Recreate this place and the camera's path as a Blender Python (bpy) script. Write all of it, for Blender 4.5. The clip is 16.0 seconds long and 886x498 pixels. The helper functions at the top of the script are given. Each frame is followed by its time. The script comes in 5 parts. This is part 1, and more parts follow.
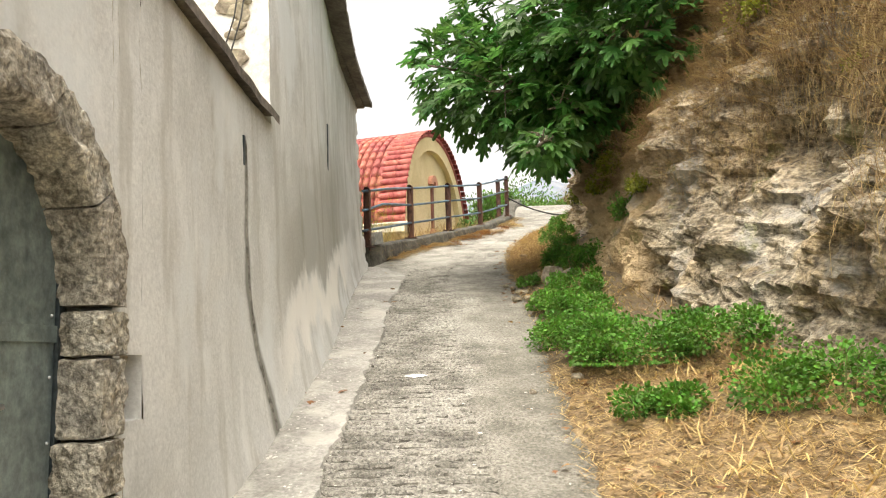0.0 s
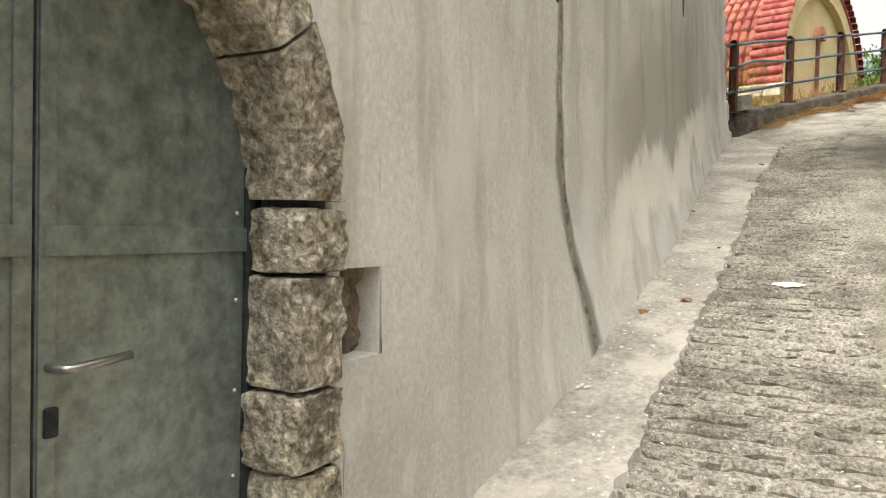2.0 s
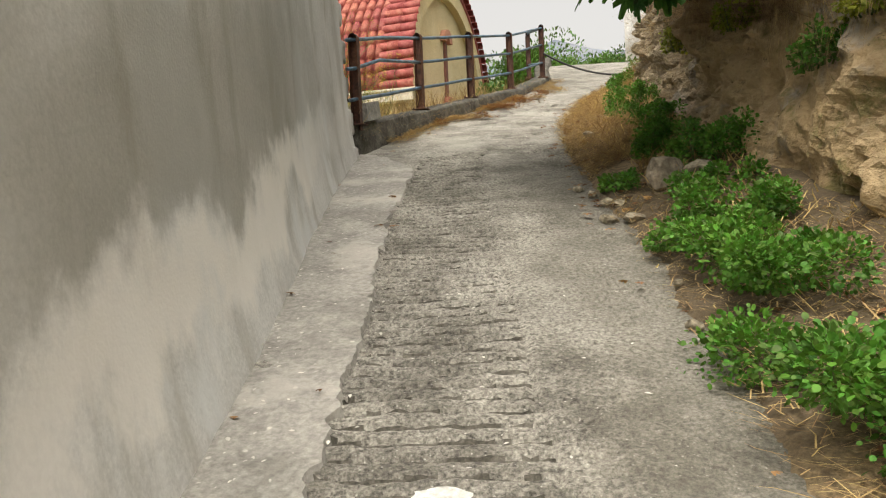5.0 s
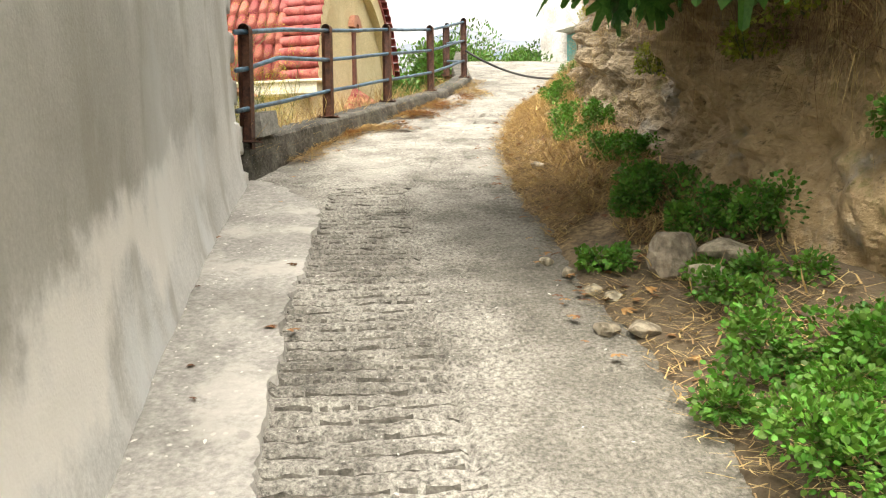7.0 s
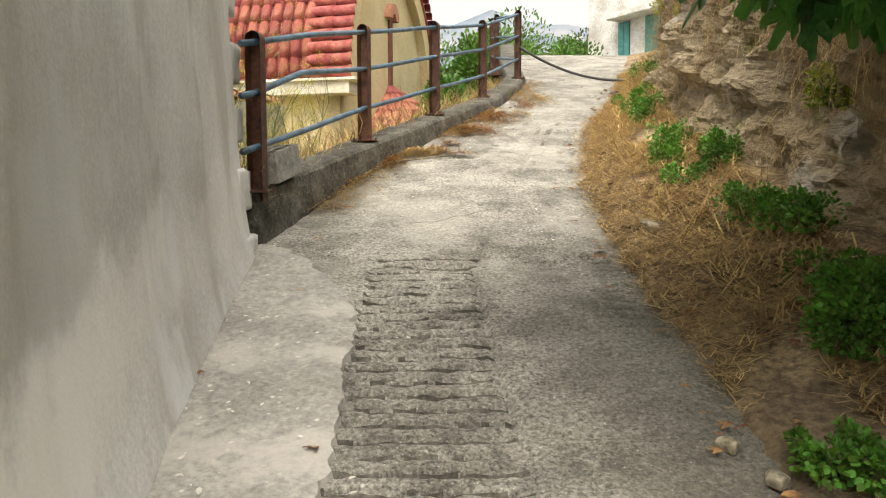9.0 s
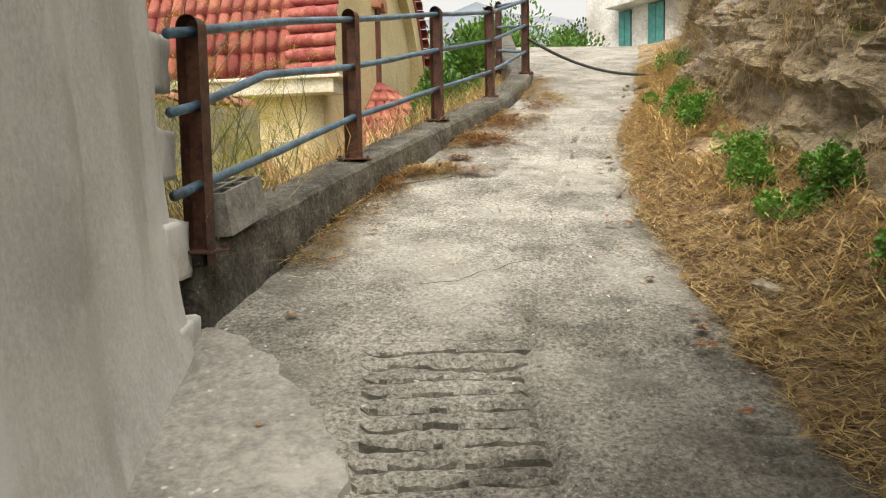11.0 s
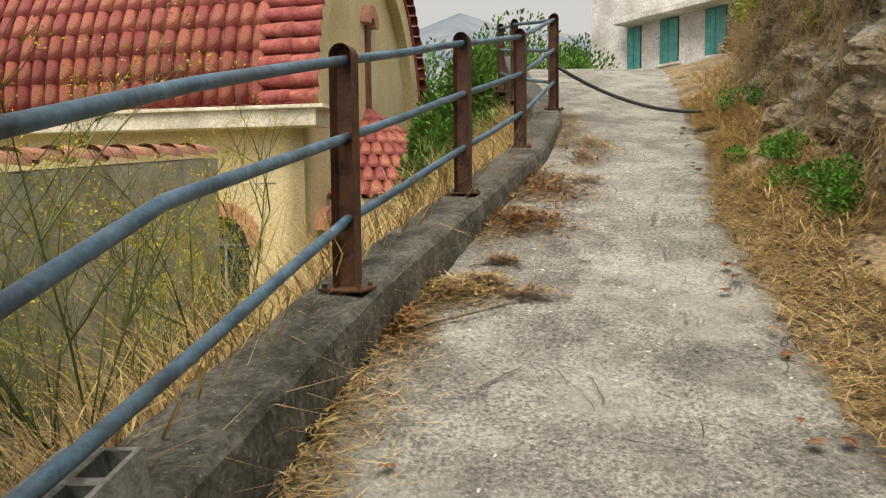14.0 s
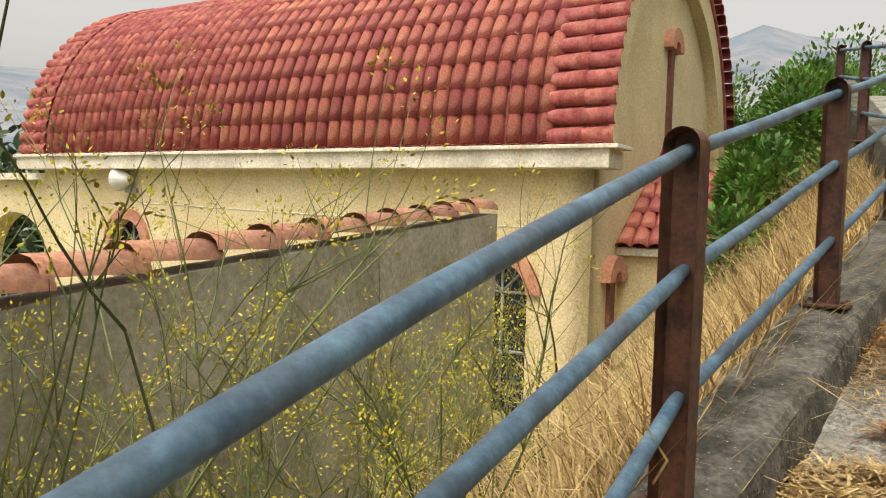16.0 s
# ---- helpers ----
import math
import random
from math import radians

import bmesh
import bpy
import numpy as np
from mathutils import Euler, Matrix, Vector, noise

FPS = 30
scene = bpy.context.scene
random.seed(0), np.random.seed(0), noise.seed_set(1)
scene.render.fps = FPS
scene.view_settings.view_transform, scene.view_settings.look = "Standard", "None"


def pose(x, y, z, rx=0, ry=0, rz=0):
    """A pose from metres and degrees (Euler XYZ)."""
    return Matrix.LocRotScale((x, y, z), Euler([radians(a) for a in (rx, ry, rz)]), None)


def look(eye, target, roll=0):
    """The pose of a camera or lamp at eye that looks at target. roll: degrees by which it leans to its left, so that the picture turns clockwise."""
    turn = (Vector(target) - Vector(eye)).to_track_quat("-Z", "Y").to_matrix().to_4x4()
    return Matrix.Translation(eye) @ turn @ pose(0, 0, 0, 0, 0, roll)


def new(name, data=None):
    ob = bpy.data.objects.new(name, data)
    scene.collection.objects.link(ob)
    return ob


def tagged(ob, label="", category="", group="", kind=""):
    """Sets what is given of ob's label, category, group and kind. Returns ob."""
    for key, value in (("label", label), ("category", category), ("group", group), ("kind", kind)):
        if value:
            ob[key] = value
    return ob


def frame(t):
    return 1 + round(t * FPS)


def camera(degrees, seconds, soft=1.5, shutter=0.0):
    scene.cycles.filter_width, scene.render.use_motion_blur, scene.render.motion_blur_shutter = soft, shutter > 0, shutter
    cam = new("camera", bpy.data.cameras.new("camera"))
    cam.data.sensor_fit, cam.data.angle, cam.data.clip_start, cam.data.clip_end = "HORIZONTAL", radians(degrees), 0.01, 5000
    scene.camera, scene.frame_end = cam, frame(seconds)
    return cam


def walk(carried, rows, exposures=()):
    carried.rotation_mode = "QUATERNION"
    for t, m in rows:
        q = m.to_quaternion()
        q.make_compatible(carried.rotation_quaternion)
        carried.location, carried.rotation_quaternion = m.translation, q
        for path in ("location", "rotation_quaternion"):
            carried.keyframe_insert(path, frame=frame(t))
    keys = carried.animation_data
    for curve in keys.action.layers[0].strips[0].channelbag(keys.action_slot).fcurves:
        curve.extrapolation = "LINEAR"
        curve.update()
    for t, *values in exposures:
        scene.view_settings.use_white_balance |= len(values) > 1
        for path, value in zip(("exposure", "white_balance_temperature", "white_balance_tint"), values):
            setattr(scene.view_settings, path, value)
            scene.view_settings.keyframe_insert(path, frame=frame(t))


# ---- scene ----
cam = camera(59.1, 16.0, soft=1.15)
PATH = [
    (0, (0.436, 0.656, 1.300), (0.361, 2.636, 1.574), -1.6),
    (0.5, (0.326, 1.035, 1.358), (-0.009, 3.003, 1.479), -0.6),
    (1, (0.224, 1.269, 1.388), (-0.328, 3.191, 1.434), -1.2),
    (1.5, (0.213, 1.518, 1.404), (-0.566, 3.360, 1.415), -0.8),
    (2, (0.313, 1.804, 1.449), (-0.623, 3.571, 1.394), 1.3),
    (2.5, (0.251, 2.197, 1.451), (-0.620, 3.995, 1.347), 1.6),
    (3, (0.220, 2.631, 1.548), (-0.427, 4.521, 1.470), 0.2),
    (3.5, (0.219, 3.117, 1.646), (-0.273, 5.054, 1.573), -0.1),
    (4, (0.138, 3.627, 1.680), (-0.227, 5.592, 1.601), -0.9),
    (4.5, (0.114, 4.096, 1.788), (-0.095, 6.084, 1.734), -2.3),
    (4.7, (0.144, 4.272, 1.848), (-0.026, 6.263, 1.793), -2.5),
    (7, (-0.064, 6.228, 2.504), (0.075, 8.220, 2.396), -0.8),
    (7.5, (-0.034, 6.708, 2.592), (0.117, 8.699, 2.476), -0.9),
    (8, (-0.060, 7.151, 2.721), (0.085, 9.142, 2.615), -0.5),
    (8.5, (-0.166, 7.615, 2.909), (-0.089, 9.610, 2.783), 0.1),
    (10.8, (-0.335, 9.434, 3.322), (-0.281, 11.426, 3.155), -0.4),
    (11, (-0.361, 9.597, 3.335), (-0.265, 11.588, 3.171), -1.0),
    (11.5, (-0.388, 9.971, 3.483), (-0.169, 11.952, 3.326), -1.7),
    (12, (-0.398, 10.371, 3.599), (-0.164, 12.350, 3.438), -1.0),
    (12.5, (-0.483, 10.727, 3.668), (-0.264, 12.709, 3.513), -1.0),
    (13, (-0.510, 11.072, 3.774), (-0.255, 13.051, 3.628), -1.5),
    (13.5, (-0.481, 11.432, 3.875), (-0.271, 13.415, 3.726), -0.7),
    (14, (-0.535, 11.781, 3.917), (-0.393, 13.771, 3.777), -0.6),
    (14.5, (-0.610, 12.093, 4.047), (-0.545, 14.088, 3.906), -0.2),
    (15, (-0.613, 12.416, 4.118), (-0.746, 14.404, 3.959), 1.3),
    (15.5, (-0.636, 12.675, 4.184), (-0.976, 14.642, 4.053), 1.4),
    (16, (-0.739, 12.932, 4.308), (-1.293, 14.851, 4.205), 1.7),
]
WARM = (7150, 10)
EXPO = [(t, e, *WARM) for t, e in ((0, 1.08), (1, 0.9), (2.5, 0.8), (3.5, 0.5), (4.7, 0.45), (7, 1.25), (8, 1.15), (8.7, 0.92), (10.8, 0.68), (12.5, 0.43), (14.2, 0.15), (15, 0.31), (16, 0.33))]
walk(cam, [(t, look(eye, target, roll)) for t, eye, target, roll in PATH], EXPO)

# ---- world and sun: bright overcast ----
SUN_EL, SUN_AZ = 64.0, 191.0
world = bpy.data.worlds.new("sky")
scene.world = world
world.use_nodes = True
wn, wl = world.node_tree.nodes, world.node_tree.links
sky = wn.new("ShaderNodeTexSky")
sky.sky_type, sky.sun_disc = "NISHITA", False
sky.sun_elevation, sky.sun_rotation = radians(SUN_EL), radians(SUN_AZ)
sky.air_density, sky.dust_density, sky.ozone_density = 1.0, 6.0, 1.0
grey = wn.new("ShaderNodeHueSaturation")
grey.inputs["Saturation"].default_value = 0.18
grey.inputs["Value"].default_value = 1.25
wl.new(sky.outputs[0], grey.inputs["Color"])
wl.new(grey.outputs[0], wn["Background"].inputs[0])
wn["Background"].inputs[1].default_value = 0.15
sun_data = bpy.data.lights.new("sun", "SUN")
sun_data.energy, sun_data.angle, sun_data.color = 1.15, radians(45), (1.0, 0.96, 0.9)
sun = new("sun", sun_data)
sun.matrix_world = look((0, 0, 30), Vector((0, 0, 30)) - Vector((math.sin(radians(SUN_AZ)) * math.cos(radians(SUN_EL)), math.cos(radians(SUN_AZ)) * math.cos(radians(SUN_EL)), math.sin(radians(SUN_EL)))))


# ---- materials ----
def material(name, dark, light, scale=4.0, rough=0.85, bump=0.3, fine=60.0, stretch=(1, 1, 1), stain=None, stain_scale=0.7, stain_amount=0.5,
             specks=None, speck_scale=40.0, speck_size=0.25, metal=0.0, vary=0.0, island=0.0, translucent=0.0, object_vary=0.0, depth=0.01, grit=0.3):
    m = bpy.data.materials.new(name)
    m.use_nodes = True
    n, l = m.node_tree.nodes, m.node_tree.links
    b = n["Principled BSDF"]
    tc, mp = n.new("ShaderNodeTexCoord"), n.new("ShaderNodeMapping")
    mp.inputs["Scale"].default_value = stretch
    l.new(tc.outputs["Object"], mp.inputs[0])
    big, small = n.new("ShaderNodeTexNoise"), n.new("ShaderNodeTexNoise")
    big.inputs["Scale"].default_value, big.inputs["Detail"].default_value, big.inputs["Roughness"].default_value = scale, 8, 0.65
    small.inputs["Scale"].default_value, small.inputs["Detail"].default_value = fine, 5
    l.new(mp.outputs[0], big.inputs["Vector"])
    l.new(tc.outputs["Object"], small.inputs["Vector"])
    mix = n.new("ShaderNodeMath")
    mix.operation = "MULTIPLY_ADD"
    mix.inputs[1].default_value = 0.35
    l.new(small.outputs[0], mix.inputs[0])
    l.new(big.outputs[0], mix.inputs[2])
    ramp = n.new("ShaderNodeValToRGB")
    ramp.color_ramp.elements[0].position, ramp.color_ramp.elements[1].position = 0.55, 0.8
    ramp.color_ramp.elements[0].color, ramp.color_ramp.elements[1].color = (*dark, 1), (*light, 1)
    l.new(mix.outputs[0], ramp.inputs[0])
    colour = ramp.outputs[0]

    def blend(fac, other, kind="MIX"):
        x = n.new("ShaderNodeMix")
        x.data_type, x.blend_type = "RGBA", kind
        if isinstance(fac, float):
            x.inputs[0].default_value = fac
        else:
            l.new(fac, x.inputs[0])
        l.new(colour, x.inputs[6])
        if isinstance(other, tuple):
            x.inputs[7].default_value = (*other, 1)
        else:
            l.new(other, x.inputs[7])
        return x.outputs[2]

    if stain:
        st, sr = n.new("ShaderNodeTexNoise"), n.new("ShaderNodeMapRange")
        st.inputs["Scale"].default_value, st.inputs["Detail"].default_value = stain_scale, 6
        l.new(mp.outputs[0], st.inputs["Vector"])
        sr.inputs[1].default_value, sr.inputs[2].default_value, sr.inputs[4].default_value = 0.48, 0.68, stain_amount
        l.new(st.outputs[0], sr.inputs[0])
        colour = blend(sr.outputs[0], stain)
    if specks:
        vo, vr = n.new("ShaderNodeTexVoronoi"), n.new("ShaderNodeMapRange")
        vo.inputs["Scale"].default_value = speck_scale
        l.new(tc.outputs["Object"], vo.inputs["Vector"])
        vr.inputs[1].default_value, vr.inputs[2].default_value, vr.inputs[3].default_value, vr.inputs[4].default_value = speck_size * 0.6, speck_size, 0.8, 0.0
        l.new(vo.outputs["Distance"], vr.inputs[0])
        colour = blend(vr.outputs[0], specks)
    if grit and bump:
        gn, gr = n.new("ShaderNodeTexNoise"), n.new("ShaderNodeMapRange")
        gn.inputs["Scale"].default_value, gn.inputs["Detail"].default_value, gn.inputs["Roughness"].default_value = fine * 0.6, 6, 0.75
        l.new(tc.outputs["Object"], gn.inputs["Vector"])
        gr.inputs[1].default_value, gr.inputs[2].default_value, gr.inputs[3].default_value, gr.inputs[4].default_value = 0.36, 0.64, 1 - grit, 1 + grit * 0.6
        l.new(gn.outputs[0], gr.inputs[0])
        colour = blend(1.0, gr.outputs[0], "MULTIPLY")
    for amount, source in ((island, "geo"), (object_vary, "ob")):
        if amount:
            g = n.new("ShaderNodeNewGeometry") if source == "geo" else n.new("ShaderNodeObjectInfo")
            hs = n.new("ShaderNodeHueSaturation")
            for key, lo, hi in (("Value", 1 - amount, 1 + amount), ("Hue", 0.5 - 0.05 * amount, 0.5 + 0.05 * amount)):
                r = n.new("ShaderNodeMapRange")
                r.inputs[3].default_value, r.inputs[4].default_value = lo, hi
                l.new(g.outputs["Random Per Island" if source == "geo" else "Random"], r.inputs[0])
                l.new(r.outputs[0], hs.inputs[key])
            l.new(colour, hs.inputs["Color"])
            colour = hs.outputs[0]
    l.new(colour, b.inputs["Base Color"])
    b.inputs["Roughness"].default_value, b.inputs["Metallic"].default_value = rough, metal
    if bump:
        bm = n.new("ShaderNodeBump")
        bm.inputs["Strength"].default_value, bm.inputs["Distance"].default_value = bump, depth
        l.new(mix.outputs[0], bm.inputs["Height"])
        l.new(bm.outputs[0], b.inputs["Normal"])
    if translucent:
        t, add = n.new("ShaderNodeBsdfTranslucent"), n.new("ShaderNodeMixShader")
        add.inputs[0].default_value = translucent
        l.new(colour, t.inputs[0])
        l.new(b.outputs[0], add.inputs[1])
        l.new(t.outputs[0], add.inputs[2])
        l.new(add.outputs[0], n["Material Output"].inputs[0])
    return m


def math_node(m, op, a, b=None):
    n, l = m.node_tree.nodes, m.node_tree.links
    x = n.new("ShaderNodeMath")
    x.operation = op
    for k, v in ((0, a), (1, b)):
        if v is None:
            continue
        if isinstance(v, (int, float)):
            x.inputs[k].default_value = v
        else:
            l.new(v, x.inputs[k])
    return x.outputs[0]


def ease(m, value, lo, hi, a=0.0, b=1.0):
    """A smooth step of a value from lo to hi."""
    n, l = m.node_tree.nodes, m.node_tree.links
    x = n.new("ShaderNodeMapRange")
    x.interpolation_type = "SMOOTHSTEP"
    l.new(value, x.inputs[0])
    for k, v in enumerate((lo, hi, a, b)):
        x.inputs[k + 1].default_value = v
    return x.outputs[0]


def axes(m):
    n, l = m.node_tree.nodes, m.node_tree.links
    tc, sp = n.new("ShaderNodeTexCoord"), n.new("ShaderNodeSeparateXYZ")
    l.new(tc.outputs["Object"], sp.inputs[0])
    return sp.outputs


def cloud(m, scale, stretch=(1, 1, 1), detail=5, rough=0.55):
    n, l = m.node_tree.nodes, m.node_tree.links
    tc, mp, no = n.new("ShaderNodeTexCoord"), n.new("ShaderNodeMapping"), n.new("ShaderNodeTexNoise")
    mp.inputs["Scale"].default_value = stretch
    no.inputs["Scale"].default_value, no.inputs["Detail"].default_value, no.inputs["Roughness"].default_value = scale, detail, rough
    l.new(tc.outputs["Object"], mp.inputs[0])
    l.new(mp.outputs[0], no.inputs["Vector"])
    return no.outputs[0]


def overlay(m, mask, colour, amount):
    """Lays a stain of one colour over a material's base colour."""
    n, l = m.node_tree.nodes, m.node_tree.links
    sock = n["Principled BSDF"].inputs["Base Color"]
    x = n.new("ShaderNodeMix")
    x.data_type = "RGBA"
    l.new(math_node(m, "MULTIPLY", mask, amount), x.inputs[0])
    l.new(sock.links[0].from_socket, x.inputs[6])
    x.inputs[7].default_value = (*colour, 1)
    l.new(x.outputs[2], sock)


PLASTER = material("grey_plaster", (0.52, 0.52, 0.49), (0.7, 0.7, 0.67), 1.3, 0.9, 0.45, 70, (1, 0.8, 0.5), (0.76, 0.76, 0.73), 0.8, 0.7, grit=0.14)


def weather_plaster(m):
    x, y, z = axes(m)
    h = math_node(m, "ADD", math_node(m, "SUBTRACT", z, math_node(m, "MULTIPLY", y, 0.2495)), 0.525)
    warp = math_node(m, "MULTIPLY", math_node(m, "SUBTRACT", cloud(m, 1.5, (1, 1, 0.8), 6, 0.6), 0.5), 1.3)
    hw = math_node(m, "ADD", h, warp)
    reach = math_node(m, "MULTIPLY", ease(m, y, 5.5, 6.4), ease(m, y, 9.0, 11.5, 1, 0.25))
    # drips and cooler patches all over
    overlay(m, ease(m, cloud(m, 1.0, (1, 4.5, 0.5), 5), 0.5, 0.66), (0.4, 0.385, 0.33), 0.55)
    overlay(m, ease(m, cloud(m, 0.9, (1.3, 1.3, 0.9), 6), 0.52, 0.62), (0.72, 0.745, 0.74), 0.65)
    overlay(m, ease(m, cloud(m, 3.5, (1, 1.6, 0.7), 6), 0.55, 0.66), (0.8, 0.8, 0.77), 0.4)
    # damp belt above a rubbed pale belt
    damp = math_node(m, "MULTIPLY", math_node(m, "MULTIPLY", ease(m, hw, 0.55, 0.8), ease(m, hw, 1.2, 2.1, 1, 0)), reach)
    overlay(m, damp, (0.27, 0.255, 0.2), 0.62)
    pale = math_node(m, "MULTIPLY", math_node(m, "MULTIPLY", ease(m, hw, 0.2, 0.42), ease(m, hw, 0.5, 0.75, 1, 0)), reach)
    overlay(m, pale, (0.86, 0.83, 0.77), 0.85)
    # dark run below the old downpipe
    yc = ease(m, z, 0.88, 1.78, 5.5, 5.175)
    off = math_node(m, "ABSOLUTE", math_node(m, "ADD", math_node(m, "SUBTRACT", y, yc), math_node(m, "MULTIPLY", math_node(m, "SUBTRACT", cloud(m, 7, (1, 1, 0.6), 5), 0.5), 0.09)))
    wide = ease(m, z, 0.9, 2.6, 8.0, 19.0)
    run = math_node(m, "MULTIPLY", ease(m, math_node(m, "MULTIPLY", off, wide), 0.3, 1.0, 1, 0), ease(m, z, 2.5, 2.7, 1, 0))
    overlay(m, run, (0.17, 0.165, 0.135), 0.85)


weather_plaster(PLASTER)
APRON = material("pale_concrete", (0.25, 0.24, 0.215), (0.41, 0.395, 0.36), 2.5, 0.92, 0.5, 50, specks=(0.66, 0.64, 0.58), speck_scale=11, speck_size=0.13, grit=0.3)
overlay(APRON, ease(APRON, cloud(APRON, 2.0, (1, 1, 1), 7, 0.65), 0.5, 0.62), (0.52, 0.5, 0.45), 0.6)
overlay(APRON, ease(APRON, cloud(APRON, 5.0, (1, 1, 1), 7, 0.65), 0.58, 0.66), (0.2, 0.19, 0.17), 0.5)
ROAD = material("rough_concrete", (0.15, 0.142, 0.12), (0.36, 0.345, 0.3), 3.0, 0.95, 1.0, 85, stain=(0.41, 0.395, 0.35), stain_scale=1.1, stain_amount=0.6, specks=(0.5, 0.49, 0.44), speck_scale=38, speck_size=0.17, depth=0.03, grit=0.75)
rx_, ry_, _ = axes(ROAD)
overlay(ROAD, math_node(ROAD, "MULTIPLY", ease(ROAD, math_node(ROAD, "ADD", rx_, cloud(ROAD, 1.6, (1, 0.6, 1), 6)), 0.65, 1.25), ease(ROAD, ry_, 11.6, 13.0, 1, 0)), (0.12, 0.112, 0.085), 0.5)
overlay(ROAD, math_node(ROAD, "MULTIPLY", ease(ROAD, cloud(ROAD, 2.2, (1, 1.5, 1), 8, 0.7), 0.5, 0.62), ease(ROAD, ry_, 12.4, 13.4, 0.2, 1)), (0.15, 0.145, 0.12), 0.5)
overlay(ROAD, math_node(ROAD, "MULTIPLY", ease(ROAD, cloud(ROAD, 1.3, (1, 1, 1), 7, 0.65), 0.5, 0.6), ease(ROAD, ry_, 11.8, 13.0)), (0.46, 0.445, 0.39), 0.32)
overlay(ROAD, ease(ROAD, cloud(ROAD, 22, (1, 0.7, 1), 6, 0.7), 0.6, 0.68), (0.08, 0.077, 0.065), 0.45)
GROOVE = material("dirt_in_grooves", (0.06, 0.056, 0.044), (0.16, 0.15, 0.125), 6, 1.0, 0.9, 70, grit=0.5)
WHITEWASH = material("splashed_paint", (0.6, 0.6, 0.56), (0.8, 0.79, 0.75), 8)
SCAR = material("weathered_mortar", (0.12, 0.115, 0.095), (0.3, 0.285, 0.25), 6, 0.95, 0.8, 40)
STONE = material("limestone", (0.26, 0.23, 0.175), (0.6, 0.555, 0.455), 9, 0.95, 1.0, 60, stain=(0.33, 0.32, 0.29), stain_scale=5, stain_amount=0.6, object_vary=0.15, depth=0.04, grit=0.6)
RUBBLE = material("field_stone", (0.17, 0.145, 0.1), (0.38, 0.335, 0.25), 7, 0.95, 0.8, 40, object_vary=0.2, depth=0.02)
CLIFF = material("layered_marl", (0.17, 0.135, 0.085), (0.47, 0.41, 0.305), 2.8, 0.97, 1.0, 26, (1, 1, 2.0), (0.38, 0.27, 0.13), 0.8, 0.6, depth=0.1, grit=0.8)
_, cliff_y, cliff_z = axes(CLIFF)
# brown earthy stretch, its colour lightened to offset the fig tree's shade
overlay(CLIFF, math_node(CLIFF, "MULTIPLY", ease(CLIFF, cliff_y, 7.6, 8.8), ease(CLIFF, cliff_y, 11.5, 14, 1, 0.3)), (0.5, 0.36, 0.19), 0.75)
overlay(CLIFF, ease(CLIFF, cliff_y, 11.0, 13.5), (0.19, 0.155, 0.1), 0.5)
overlay(CLIFF, ease(CLIFF, cloud(CLIFF, 1.1, (1, 1, 0.7), 7, 0.65), 0.53, 0.63), (0.34, 0.33, 0.3), 0.7)
overlay(CLIFF, ease(CLIFF, cloud(CLIFF, 2.6, (1, 1, 0.8), 8, 0.7), 0.57, 0.65), (0.16, 0.17, 0.05), 0.6)
overlay(CLIFF, ease(CLIFF, cloud(CLIFF, 8, (1, 1, 1.8), 8, 0.75), 0.58, 0.66), (0.09, 0.07, 0.045), 0.7)
EARTH = material("dry_earth", (0.13, 0.09, 0.05), (0.36, 0.265, 0.15), 3.0, 1.0, 1.0, 40, stain=(0.4, 0.29, 0.14), stain_scale=1.8, stain_amount=0.7, depth=0.04, grit=0.6)
# bank earth darker between about y 6.2 and 11.5
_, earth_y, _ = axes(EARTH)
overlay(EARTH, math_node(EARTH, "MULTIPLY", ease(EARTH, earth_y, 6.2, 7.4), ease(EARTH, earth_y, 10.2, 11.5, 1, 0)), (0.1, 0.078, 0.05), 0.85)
SLOPE = material("grassy_ground", (0.12, 0.11, 0.04), (0.34, 0.29, 0.14), 0.5, 1.0, 0.6, 12, stain=(0.12, 0.14, 0.05), stain_scale=0.05, stain_amount=0.8, depth=0.05)
# far hills: the blue-grey of distance haze is put into the colour
HILLS = material("haze_tinted_hills", (0.11, 0.145, 0.19), (0.25, 0.255, 0.265), 0.012, 1.0, 0.0, 0.06, stain=(0.15, 0.2, 0.24), stain_scale=0.008, stain_amount=0.7)
STRAW = material("straw", (0.34, 0.23, 0.1), (0.62, 0.46, 0.22), 8, 0.9, 0.0, island=0.35, translucent=0.2)
BRUSH = material("dry_brush", (0.22, 0.14, 0.065), (0.5, 0.36, 0.17), 8, 0.95, 0.0, island=0.45, translucent=0.15)
RUSTLEAF = material("rusty_straw", (0.2, 0.085, 0.03), (0.46, 0.25, 0.09), 9, 0.95, 0.0, island=0.4, translucent=0.15)
DEADLEAF = material("dead_leaf", (0.16, 0.07, 0.03), (0.36, 0.19, 0.08), 10, 0.9, 0.0, island=0.35)
LEAF = material("fig_leaf", (0.04, 0.125, 0.022), (0.11, 0.25, 0.05), 3, 0.45, 0.0, island=0.4, translucent=0.5)
WEED = material("weed_leaf", (0.045, 0.135, 0.012), (0.12, 0.28, 0.03), 4, 0.6, 0.0, island=0.4, translucent=0.3)
PALELEAF = material("yellow_green_leaf", (0.16, 0.22, 0.02), (0.36, 0.38, 0.04), 6, 0.6, 0.0, island=0.3, translucent=0.35)
BARK = material("bark", (0.1, 0.08, 0.055), (0.27, 0.23, 0.17), 9, 0.95, 0.6)
